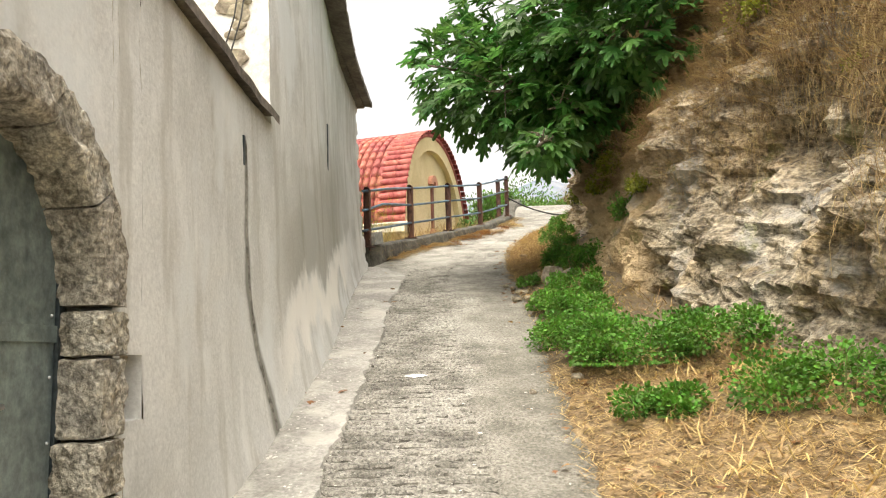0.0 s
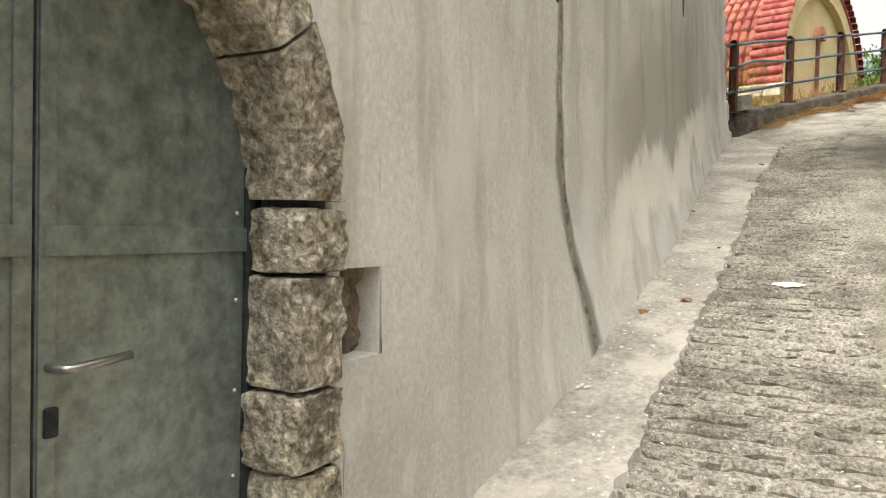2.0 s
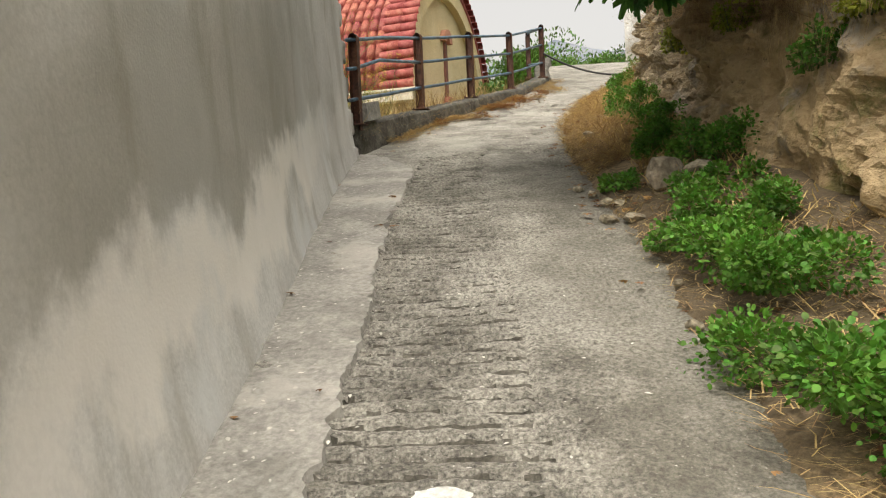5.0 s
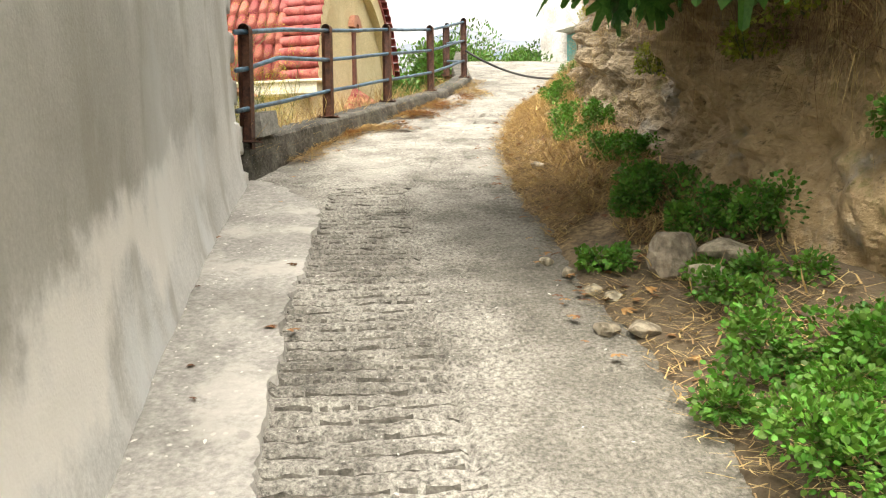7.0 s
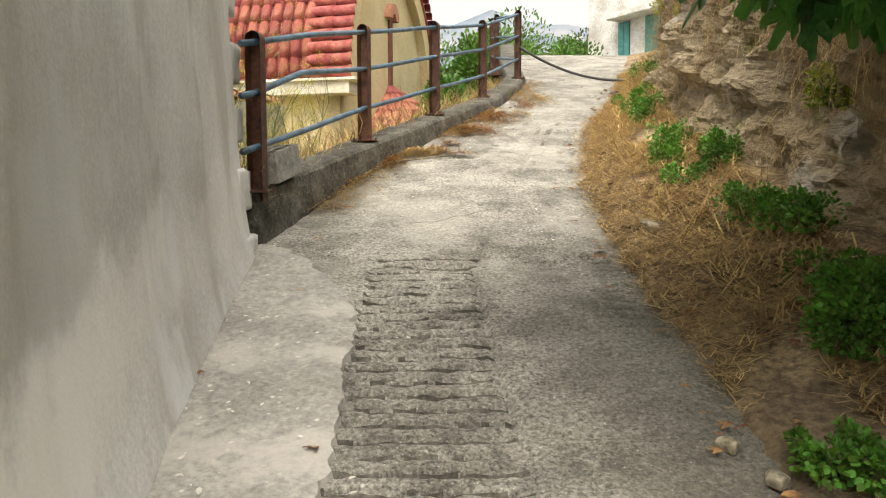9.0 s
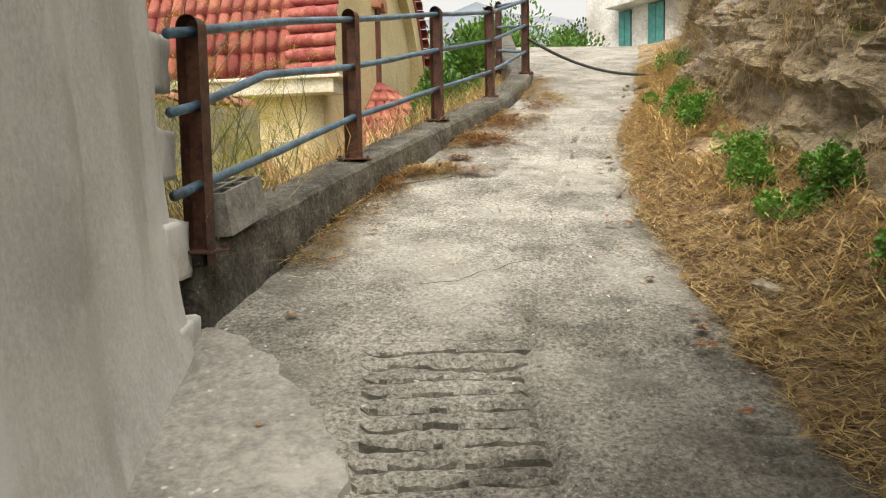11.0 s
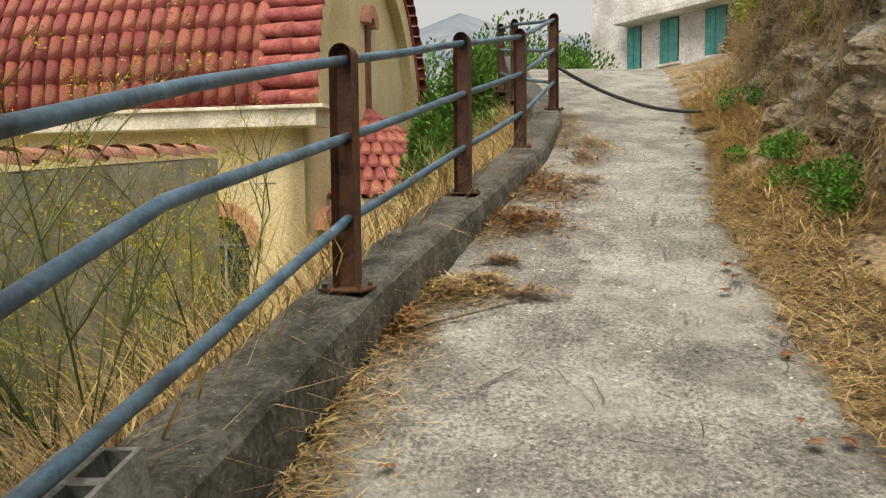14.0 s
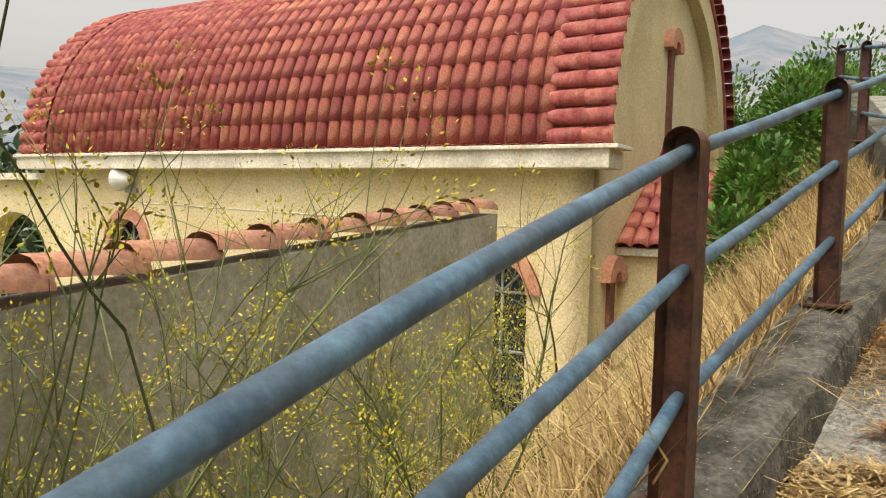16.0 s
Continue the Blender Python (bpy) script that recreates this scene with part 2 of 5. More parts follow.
STEM = material("fennel_stem", (0.07, 0.1, 0.03), (0.2, 0.22, 0.075), 3, 0.7, 0.0)
FLOWER = material("yellow_flower", (0.36, 0.31, 0.02), (0.52, 0.45, 0.04), 10, 0.8, 0.0, island=0.2)
RUST = material("rusty_paint", (0.045, 0.018, 0.012), (0.12, 0.05, 0.03), 9, 0.6, 0.4, 60, stain=(0.17, 0.07, 0.03), stain_scale=7, stain_amount=0.6)
PIPE = material("worn_blue_grey_paint", (0.045, 0.1, 0.155), (0.13, 0.225, 0.305), 6, 0.45, 0.3, 50, stain=(0.06, 0.065, 0.07), stain_scale=5, stain_amount=0.7)
KERB = material("mossy_concrete", (0.045, 0.042, 0.032), (0.17, 0.16, 0.135), 4, 0.95, 1.0, 45, stain=(0.07, 0.07, 0.045), stain_scale=2.5, stain_amount=0.75, specks=(0.4, 0.39, 0.35), speck_scale=30, speck_size=0.13, depth=0.03, grit=0.5)
BLOCK = material("concrete_block", (0.2, 0.2, 0.18), (0.36, 0.35, 0.32), 12, 0.95, 0.9, 90)
DOORMETAL = material("galvanised_sheet", (0.16, 0.21, 0.215), (0.34, 0.42, 0.42), 2.0, 0.42, 0.15, 30, (1, 1, 0.5), (0.24, 0.25, 0.23), 1.1, 0.6, specks=(0.26, 0.3, 0.3), speck_scale=34, speck_size=0.2, metal=0.55)
DOORDARK = material("dark_steel_and_slit_shade", (0.03, 0.04, 0.045), (0.07, 0.085, 0.09), 5, 0.45, 0.1, metal=0.6)
CHROME = material("brushed_handle", (0.4, 0.4, 0.4), (0.6, 0.6, 0.6), 8, 0.3, 0.0, metal=0.9)
CREAM = material("cream_render", (0.62, 0.5, 0.27), (0.74, 0.63, 0.38), 0.8, 0.9, 0.2, 60)
PALECREAM = material("pale_cream_trim", (0.68, 0.62, 0.47), (0.8, 0.75, 0.62), 2, 0.9, 0.2, 50, stain=(0.4, 0.36, 0.28), stain_scale=3, stain_amount=0.5)
TILE = material("red_clay_tile", (0.25, 0.04, 0.034), (0.45, 0.12, 0.095), 5, 0.75, 0.3, 50, stain=(0.52, 0.23, 0.17), stain_scale=6, stain_amount=0.5, object_vary=0.22, island=0.14)
TERRACOTTA = material("terracotta_trim", (0.45, 0.19, 0.12), (0.58, 0.29, 0.19), 5, 0.85, 0.3, 50, object_vary=0.12)
BROWN = material("red_brown_paint", (0.14, 0.05, 0.035), (0.24, 0.09, 0.06), 6, 0.7, 0.1)
GREENWALL = material("algae_stained_render", (0.33, 0.315, 0.225), (0.54, 0.52, 0.41), 1.2, 0.92, 0.4, 40, stain=(0.27, 0.27, 0.18), stain_scale=0.9, stain_amount=0.6)
DARKGLASS = material("dark_window_glass", (0.015, 0.018, 0.02), (0.03, 0.035, 0.04), 2, 0.12, 0.0)
FRAMEGREY = material("grey_window_frame", (0.2, 0.2, 0.19), (0.32, 0.32, 0.3), 5, 0.6, 0.0)
WHITEWALL = material("flaking_whitewash", (0.6, 0.58, 0.53), (0.86, 0.85, 0.81), 1.5, 0.92, 0.4, 30, stain=(0.36, 0.33, 0.27), stain_scale=0.9, stain_amount=0.6)
TEAL = material("teal_shutter_paint", (0.05, 0.24, 0.22), (0.1, 0.36, 0.33), 5, 0.6, 0.1)
SLATE = material("grey_roof_slab", (0.09, 0.075, 0.06), (0.2, 0.17, 0.14), 4, 0.95, 0.6, 30)
RUBBER = material("black_hose", (0.015, 0.015, 0.015), (0.03, 0.03, 0.03), 5, 0.5, 0.0)
WHITEMETAL = material("white_horn_metal", (0.6, 0.6, 0.58), (0.75, 0.75, 0.72), 5, 0.5, 0.0)
TREEGREEN = material("shrub_leaf", (0.04, 0.115, 0.014), (0.13, 0.25, 0.035), 1.2, 0.6, 0.0, island=0.45, translucent=0.25)
FARGREEN = material("distant_foliage", (0.035, 0.06, 0.025), (0.08, 0.12, 0.05), 0.2, 0.9, 0.0, island=0.3)


# ---- mesh helpers ----
def mesh_object(name, verts, faces, mat, parent=None, smooth=False, label="", category="", group="", kind=""):
    me = bpy.data.meshes.new(name)
    me.from_pydata([tuple(v) for v in verts], [], faces)
    me.materials.append(mat)
    if smooth:
        me.polygons.foreach_set("use_smooth", [True] * len(me.polygons))
    me.update()
    ob = new(name, me)
    ob.parent = parent
    return tagged(ob, label, category, group, kind)


def part(name, bm, mat, parent=None, label="", smooth=False):
    me = bpy.data.meshes.new(name)
    bmesh.ops.recalc_face_normals(bm, faces=bm.faces)
    bm.to_mesh(me)
    bm.free()
    me.materials.append(mat)
    if smooth:
        me.polygons.foreach_set("use_smooth", [True] * len(me.polygons))
    ob = new(name, me)
    ob.parent = parent
    return tagged(ob, label)


def thing(name, label, category, group="", kind="", at=None):
    return tagged(new(name), label, category, group, kind)


def box(bm, c, s, m=None, bevel=0.0):
    r = bmesh.ops.create_cube(bm, size=1.0, matrix=(m or Matrix()) @ Matrix.Translation(c) @ Matrix.Diagonal((*s, 1)))
    if bevel:
        es = list({e for v in r["verts"] for e in v.link_edges})
        bmesh.ops.bevel(bm, geom=es, offset=bevel, segments=2, affect="EDGES", profile=0.6)
    return bm


def boxed(name, c, s, mat, parent=None, m=None, bevel=0.006, label=""):
    return part(name, box(bmesh.new(), c, s, m, bevel), mat, parent, label)


def tube_data(points, radii, sides=10, cap=True):
    pts = [Vector(p) for p in points]
    if not hasattr(radii, "__len__"):
        radii = [radii] * len(pts)
    verts, faces = [], []
    ref = Vector((0.13, 0.21, 1)).normalized()
    for i, p in enumerate(pts):
        d = (pts[min(i + 1, len(pts) - 1)] - pts[max(i - 1, 0)]).normalized()
        a = d.cross(ref)
        if a.length < 0.05:
            a = d.cross(Vector((1, 0, 0)))
        a.normalize()
        b = d.cross(a)
        for k in range(sides):
            w = 2 * math.pi * k / sides
            verts.append(p + radii[i] * (math.cos(w) * a + math.sin(w) * b))
    for i in range(len(pts) - 1):
        for k in range(sides):
            k2 = (k + 1) % sides
            faces.append((i * sides + k, i * sides + k2, (i + 1) * sides + k2, (i + 1) * sides + k))
    if cap:
        faces.append(tuple(range(sides))[::-1])
        faces.append(tuple(range(len(verts) - sides, len(verts))))
    return verts, faces


def tube(name, points, radii, mat, parent=None, sides=10, label="", **tags):
    v, f = tube_data(points, radii, sides)
    return mesh_object(name, v, f, mat, parent, True, label, **tags)


def grid(nu, nv, fn):
    verts = [fn(i / nu, j / nv) for j in range(nv + 1) for i in range(nu + 1)]
    w = nu + 1
    faces = [(j * w + i, j * w + i + 1, (j + 1) * w + i + 1, (j + 1) * w + i) for j in range(nv) for i in range(nu)]
    return verts, faces


def fbm(x, y, z=0.0, octaves=4):
    return noise.fractal((x, y, z), 0.6, 2.1, octaves)


def lerp_table(table, v):
    return float(np.interp(v, [p[0] for p in table], [p[1] for p in table]))


# ---- plan ----
WALL_FOOT = [(-4, -0.70), (3.4, -0.80), (5.3, -0.81), (7.0, -0.84), (8.5, -0.95), (10.0, -1.10), (11.3, -1.20), (13.0, -1.25)]
KERB_EDGE = [(13.0, -1.22), (13.9, -0.95), (15.1, -0.58), (16.8, 0.12), (18.6, 0.86), (20.2, 1.36), (21.3, 1.58), (24, 1.75), (28, 2.2), (34, 3.0)]
ROAD_RIGHT = [(-4, 1.02), (5, 1.0), (9, 1.03), (12.3, 0.97), (14.3, 1.08), (15.4, 1.32), (16.8, 1.65), (18.8, 2.45), (20.3, 2.9), (25.5, 4.45), (28, 5.2), (34, 7)]
CLIFF_FOOT = [(-6, 3.0), (3, 2.8), (5, 2.62), (6.2, 2.35), (8.7, 1.93), (10.7, 1.85), (13, 2.0), (15.8, 2.3), (17.4, 2.6), (19.9, 3.25), (23.7, 4.9), (28, 6.6), (34, 9)]
KERB_TOP = [(12.9, 3.06), (15.1, 3.51), (16.8, 3.91), (18.6, 4.32), (20.6, 4.85), (21.5, 5.05), (28, 6.8)]


def road_z(y):
    if y < 24:
        return 0.000456 * y * y + 0.24477 * y - 0.508
    return 5.63 + 1.08 * math.tanh((y - 24) * 0.25)


def left_edge(y):
    return lerp_table(WALL_FOOT, y) if y < 13 else lerp_table(KERB_EDGE, y)


def right_edge(y):
    return lerp_table(ROAD_RIGHT, y)


def cliff_x(y):
    return lerp_table(CLIFF_FOOT, y)


def bank_z(x, y):
    """The strewn strip between the concrete and the rock."""
    a, b = right_edge(y), cliff_x(y)
    s = min(max((x - a) / max(b - a, 0.2), 0), 1)
    return road_z(y) + 0.02 + 0.16 * s + 0.14 * s * s + 0.02 * s * fbm(x * 1.7, y * 1.7)


def slope_z(x, y):
    """The grassy slope that falls away beside the kerb."""
    yy = min(max(y, 13), 30)
    d = max(lerp_table(KERB_EDGE, yy) - 0.3 - x, 0)
    top = lerp_table(KERB_TOP, yy) - 0.15 - 0.06 * max(yy - 17, 0)
    floor_z = 1.6 - 0.05 * max(d - 4, 0)
    return max(top - 0.75 * d - 0.1 * d * d, floor_z) + 0.1 * fbm(x, y)


def ground_z(x, y):
    a, b = left_edge(min(max(y, -4), 30)), cliff_x(min(max(y, -6), 34))
    r = math.hypot(x, y - 16)
    if x < a - 0.3:
        z = slope_z(x, y) if y > 13 else min(road_z(max(y, -10)) - 0.4, slope_z(x, 13))
        if r > 18:
            z -= min((r - 18) * 0.22, 24)
    elif x < b + 0.5:
        z = road_z(min(y, 40)) - 0.25 if y > -20 else road_z(-20)
        if y > 40:
            z -= min((y - 40) * 0.2, 24)
    else:
        z = road_z(min(max(y, -20), 30)) - 0.25 + min((x - b - 0.5) * 1.0, 3.0)
        if y > 30:
            z -= min((y - 30) * 0.15, 24)
    if r > 90:
        s = min((r - 90) / 700, 1.0)
        ang = math.atan2(x, y - 16)
        crest = 158 + 30 * fbm(ang * 2.3, 1.7, 0.0, 3) + 7 * fbm(ang * 11, 4.0)
        z += crest * (s * s * (3 - 2 * s)) + 12 * s * fbm(x * 0.006, y * 0.006)
    return z


# ---- ground ----
def make_ground():
    radii = [0.0] + [0.5 * 1.0 * 1.185 ** i for i in range(104)]
    n = 132
    verts, faces = [], []
    for r in radii[1:]:
        for k in range(n):
            w = 2 * math.pi * k / n
            x, y = r * math.sin(w), 16 + r * math.cos(w)
            verts.append((x, y, ground_z(x, y)))
    for i in range(len(radii) - 2):
        for k in range(n):
            k2 = (k + 1) % n
            faces.append((i * n + k, (i + 1) * n + k, (i + 1) * n + k2, i * n + k2))
    faces.append(tuple(range(n)))
    ob = mesh_object("ground", verts, faces, SLOPE, None, True, "dry grassy ground falling to a valley with haze-tinted hills", "ground", kind="structure")
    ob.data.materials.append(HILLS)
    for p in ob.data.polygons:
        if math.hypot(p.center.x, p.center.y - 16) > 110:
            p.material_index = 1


make_ground()


def groove_left(y):
    return lerp_table([(-4, -0.36), (4.7, -0.39), (8.1, -0.45), (10, -0.56), (13, -0.52)], y) + 0.035 * fbm(y * 3.1, 0.5) + 0.02 * fbm(y * 14, 2.5)


def joint_x(y):
    return lerp_table([(-4, 0.75), (4.6, 0.55), (6.3, 0.35), (10, 0.14), (12.5, 0.08), (20, 1.9)], y) + 0.012 * fbm(y * 2, 7)


def rib_groove(x, y):
    """Depth of the cast cross grooves, 1 in the bottom of one, 0 on a rib."""
    ph = (y + 0.016 * fbm(x * 1.1, y * 0.7) + 0.007 * fbm(x * 7, y * 5, 8.0) + 0.01 * x) / 0.104
    d = ph - math.floor(ph)
    return max(1 - d / 0.2, 0) if d < 0.6 else max((d - 0.6) / 0.4, 0) ** 2


def make_road():
    ys = [-4 + 0.4 * i for i in range(15)] + [2.0 + 0.0104 * i for i in range(1077)] + [13.2 + 0.05 * i for i in range(300)] + [28.2 + 0.4 * i for i in range(24)]
    nx = 84
    verts = []
    for y in ys:
        a, b = left_edge(y), right_edge(y) + 0.35
        gx, jx = groove_left(y), joint_x(y)
        fade = min(max((13.0 - y) / 0.8, 0), 1)
        for i in range(nx + 1):
            x = a + (b - a) * i / nx
            z = road_z(y) + 0.012 * fbm(x * 1.5, y * 1.5) + 0.005 * fbm(x * 9, y * 9)
            if x > gx and y < 13.1:
                groove = rib_groove(x, y)
                strength = (1.0 if x < jx else 0.12 + 0.7 * max(fbm(x * 1.7, y * 1.1, 3.0) + 0.6 * (x - jx - 0.5), 0)) * fade * (0.9 + 0.2 * fbm(x * 2.3, y * 1.9, 3.0))
                z += 0.006 * fbm(x * 16, y * 16, 1.0) - (0.037 * groove + 0.01) * min(max(strength, 0.04), 1.2)
            if abs(x - jx) < 0.016 and y < 17:
                z -= 0.012
            if y > 12.5:
                z -= 0.022 * min(max((noise.noise((x * 2.2, y * 4.5, 5)) + 0.4 * noise.noise((x * 9, y * 12, 1)) - 0.32) * 6, 0), 1)
            pit = noise.noise((x * 4.5, y * 3.0, 9)) if 15.2 < y < 18.2 and x > right_edge(y) - 0.45 else 0
            if pit > 0.1:
                z -= 0.05 * min((pit - 0.1) * 3, 1) * (1 + 0.5 * noise.noise((x * 15, y * 15, 2)))
            verts.append((x, y, z))
    w = nx + 1
    faces = [(j * w + i, j * w + i + 1, (j + 1) * w + i + 1, (j + 1) * w + i) for j in range(len(ys) - 1) for i in range(nx)]
    road = mesh_object("road", verts, faces, ROAD, None, False, "steep lane of rough concrete with cast cross grooves", "road", kind="structure")
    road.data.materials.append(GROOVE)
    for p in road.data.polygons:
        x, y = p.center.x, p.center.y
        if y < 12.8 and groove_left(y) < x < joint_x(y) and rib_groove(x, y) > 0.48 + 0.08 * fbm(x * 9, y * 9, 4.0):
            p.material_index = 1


make_road()


def make_apron():
    verts, n = [], 8
    ys = [-4 + 0.25 * i for i in range(24)] + [2.0 + 0.03 * i for i in range(365)]
    for y in ys:
        a, g = left_edge(y) - 0.03, groove_left(y)
        if y > 11.9:
            g = a + (g - a) * max(1 - (y - 11.9) / 1.05, 0.02) ** 0.6 + 0.03 * fbm(y * 9, 4.0)
        for i in range(n + 1):
            s = i / n
            z = road_z(y) + 0.016 + 0.01 * fbm(y * 2, s * 2) + 0.05 * max(0.12 - s, 0) * 4 * (1 + fbm(y * 3, 1))
            verts.append((a + (g - a) * s, y, z))
        verts.append((g + 0.012, y, road_z(y) - 0.03))
    w = n + 2
    faces = [(j * w + i, j * w + i + 1, (j + 1) * w + i + 1, (j + 1) * w + i) for j in range(len(ys) - 1) for i in range(w - 1)]
    mesh_object("concrete_apron", verts, faces, APRON, None, False, "pale smooth concrete strip with a ragged edge along the wall", "pavement", kind="structure")


make_apron()


def make_bank():
    ys = [-5 + 0.1 * i for i in range(390)]

    def at(u, v):
        y = -5 + 39 * v
        a, b = right_edge(y) - 0.03 + 0.09 * fbm(y * 1.6, 3.3), cliff_x(y) + 0.5
        x = a + (b - a) * u
        z = bank_z(x, y) + 0.02 * fbm(x * 6, y * 6)
        if u == 0:
            z = road_z(y) - 0.03
        return (x, y, z)

    v, f = grid(22, 320, at)
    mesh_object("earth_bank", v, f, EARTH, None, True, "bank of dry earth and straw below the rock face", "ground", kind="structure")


make_bank()


def cliff_h(y):
    return lerp_table([(-6, 4.3), (12, 4.2), (16, 3.6), (19, 2.4), (22, 1.8), (27, 1.5), (34, 1.0)], y)


def cliff_surface(y, z):
    """The rock's x at a height z above its foot."""
    x = cliff_x(y) + 0.1 + z * (0.2 + 0.1 * fbm(y * 0.25, 8)) + 0.25 * max(z - 2.2, 0)
    strata = noise.noise((y * 0.6, z * 7 + y * 0.35, 1.0)) * 0.05 + noise.noise((y * 2.2, z * 12, 4.0)) * 0.05 + noise.noise((y * 6, z * 20, 6.0)) * 0.035 + 0.05 * fbm(y * 5, z * 5, 11)
    bulge = 0.3 * fbm(y * 0.55, z * 0.6, 2) + 0.16 * fbm(y * 2.1, z * 2.2, 6)
    face = min(max((y - 8.6) * 2, 0), 1) * min(max((10.4 - y) * 2, 0), 1)
    x -= strata * (1 - 0.7 * face) + bulge * (1 - 0.5 * face)
    return x - 0.12 * math.exp(-((y - 17.0) / 0.7) ** 2) * min(z, 1)


def make_cliff():
    def at(u, v):
        y = -6 + 40 * v
        h = cliff_h(y)
        if u < 0.8:
            z = u / 0.8 * h
            return (cliff_surface(y, z), y + 0.08 * fbm(y, u * 8), road_z(y) + 0.1 + z)
        k = (u - 0.8) / 0.2
        x = cliff_surface(y, h) + 9 * k
        return (x, y, road_z(y) + 0.1 + h + 2.5 * k + 0.35 * fbm(x * 0.6, y * 0.6) * k)

    v, f = grid(140, 800, at)
    mesh_object("cliff", v, f, CLIFF, None, False, "layered tan marl rock face with overhanging dry growth", "cliff", kind="structure")


make_cliff()

# ---- plastered house beside the lane ----
LOW_TOP, HIGH_TOP, SPLIT, END = 2.93, 5.36, 5.85, 12.68
DOOR_Y, DOOR_R, RING_R, SPRING = 2.672, 0.53, 0.705, 1.5


def wall_x(y, z):
    h = z - road_z(y)
    x = sum(lerp_table(WALL_FOOT, y + o) for o in (-0.7, -0.35, 0, 0.35, 0.7)) / 5 - 0.03 * max(h, 0)
    flare = 0.09 * math.exp(-max(h, 0) / 0.35) * min(max((y - 3.9) / 1.2, 0), 1)
    return x - 0.045 * min(max((y - 3.9) / 1.2, 0), 1) + flare + 0.009 * fbm(y * 0.6, z * 0.9, 3) + 0.006 * fbm(y * 4, z * 4)


def make_house():
    house = thing("plastered_house", "grey lime-plastered house wall with an arched metal door", "house")
    # lower front wall in strips around the arched opening
    verts, faces = [], []

    def strip(y0, y1, n, lo, hi, m=30):
        base = len(verts)
        for i in range(n + 1):
            y = y0 + (y1 - y0) * i / n
            a, b = lo(y), hi(y)
            for j in range(m + 1):
                z = a + (b - a) * j / m
                verts.append((wall_x(y, z), y, z))
        for i in range(n):
            for j in range(m):
                p = base + i * (m + 1) + j
                faces.append((p, p + m + 1, p + m + 2, p + 1))

    foot = lambda y: road_z(y) - 0.3
    low = lambda y: LOW_TOP
    arch = lambda y: SPRING + math.sqrt(max((RING_R - 0.02) ** 2 - (y - DOOR_Y) ** 2, 0))
    y0, y1 = DOOR_Y - RING_R + 0.02, DOOR_Y + RING_R - 0.02
    strip(-4, y0, 20, foot, low)
    strip(y0, y1, 28, arch, low, 8)
    # right of the door, with the niche left open
    ny0, ny1, nz0, nz1 = 3.41, 3.6, 1.1, 1.34
    strip(y1, ny0, 3, foot, low)
    strip(ny0, ny1, 4, foot, lambda y: nz0, 10)
    strip(ny0, ny1, 4, lambda y: nz1, low, 14)
    strip(ny1, SPLIT, 40, foot, low)
    front = mesh_object("front_wall", verts, faces, PLASTER, house, True)
    verts, faces = [], []
    strip(SPLIT, END, 90, foot, lambda y: HIGH_TOP, 70)
    # end face towards the church, with bitten corner
    mesh_object("tall_wall", verts, faces, PLASTER, house, True)
    for name, yy, zlo, zhi in (("end_wall", END, 0.5, HIGH_TOP), ("side_wall", SPLIT, 2.6, HIGH_TOP)):
        v, f = grid(20, 40, lambda u, w: (wall_x(yy, zlo + (zhi - zlo) * w) - 6 * u, yy + (0.02 if u else 0) * fbm(u * 8, w * 5), zlo + (zhi - zlo) * w))
        mesh_object(name, v, f, WHITEWALL if name == "side_wall" else PLASTER, house, True)
    boxed("back_wall", (-7.0, 4.5, 2.5), (0.3, 17, 5.6), PLASTER, house)
    # roofs
    bm = bmesh.new()
    box(bm, (-4.2, 9.4, HIGH_TOP + 0.08), (5.9, 7.2, 0.13), None, 0.02)
    part("roof", bm, SLATE, house, "dark overhanging slab eave")
    v, f = grid(60, 3, lambda u, w: (wall_x(SPLIT + 7.25 * u, HIGH_TOP) + 0.24 - 0.5 * w + 0.012 * fbm(u * 30, 1), SPLIT + 7.25 * u - 0.1, HIGH_TOP + 0.1 + 0.1 * w + 0.012 * fbm(u * 40, w)))
    n0 = len(v)
    v += [(x, y, z - 0.075) for x, y, z in v]
    w = 61
    f = f + [tuple(n0 + k for k in q[::-1]) for q in f] + [(i, n0 + i, n0 + i + 1, i + 1) for i in range(60)] + [(60 + w * k, n0 + 60 + w * k, n0 + 60 + w * (k + 1), 60 + w * (k + 1)) for k in range(3)]
    mesh_object("eave", v, f, SLATE, house)
    v, f = grid(40, 4, lambda u, w: (wall_x(-4 + (SPLIT + 4) * u, LOW_TOP) + 0.06 - 0.4 * w, -4 + (SPLIT + 4) * u, LOW_TOP + 0.05 + 0.02 * fbm(u * 60, w * 2) + 0.02 * w))
    n0 = len(v)
    v += [(x, y, z - 0.06) for x, y, z in v[:41]]
    f += [(i, i + 1, n0 + i + 1, n0 + i) for i in range(40)]
    mesh_object("coping", v, f, SLATE, house)
    boxed("low_roof", (-3.9, 0.9, LOW_TOP + 0.02), (5.6, 9.8, 0.08), PALECREAM, house)
    # door: two galvanised leaves set back in the reveal
    dx = -0.955
    for side in (-1, 1):
        vs, n = [], 24
        ya, yb = (DOOR_Y + 0.004, DOOR_Y + DOOR_R + 0.05) if side > 0 else (DOOR_Y - DOOR_R - 0.05, DOOR_Y - 0.004)
        fs = []
        for i in range(n + 1):
            y = ya + (yb - ya) * i / n
            zt = SPRING + math.sqrt(max((DOOR_R + 0.05) ** 2 - (y - DOOR_Y) ** 2, 0))
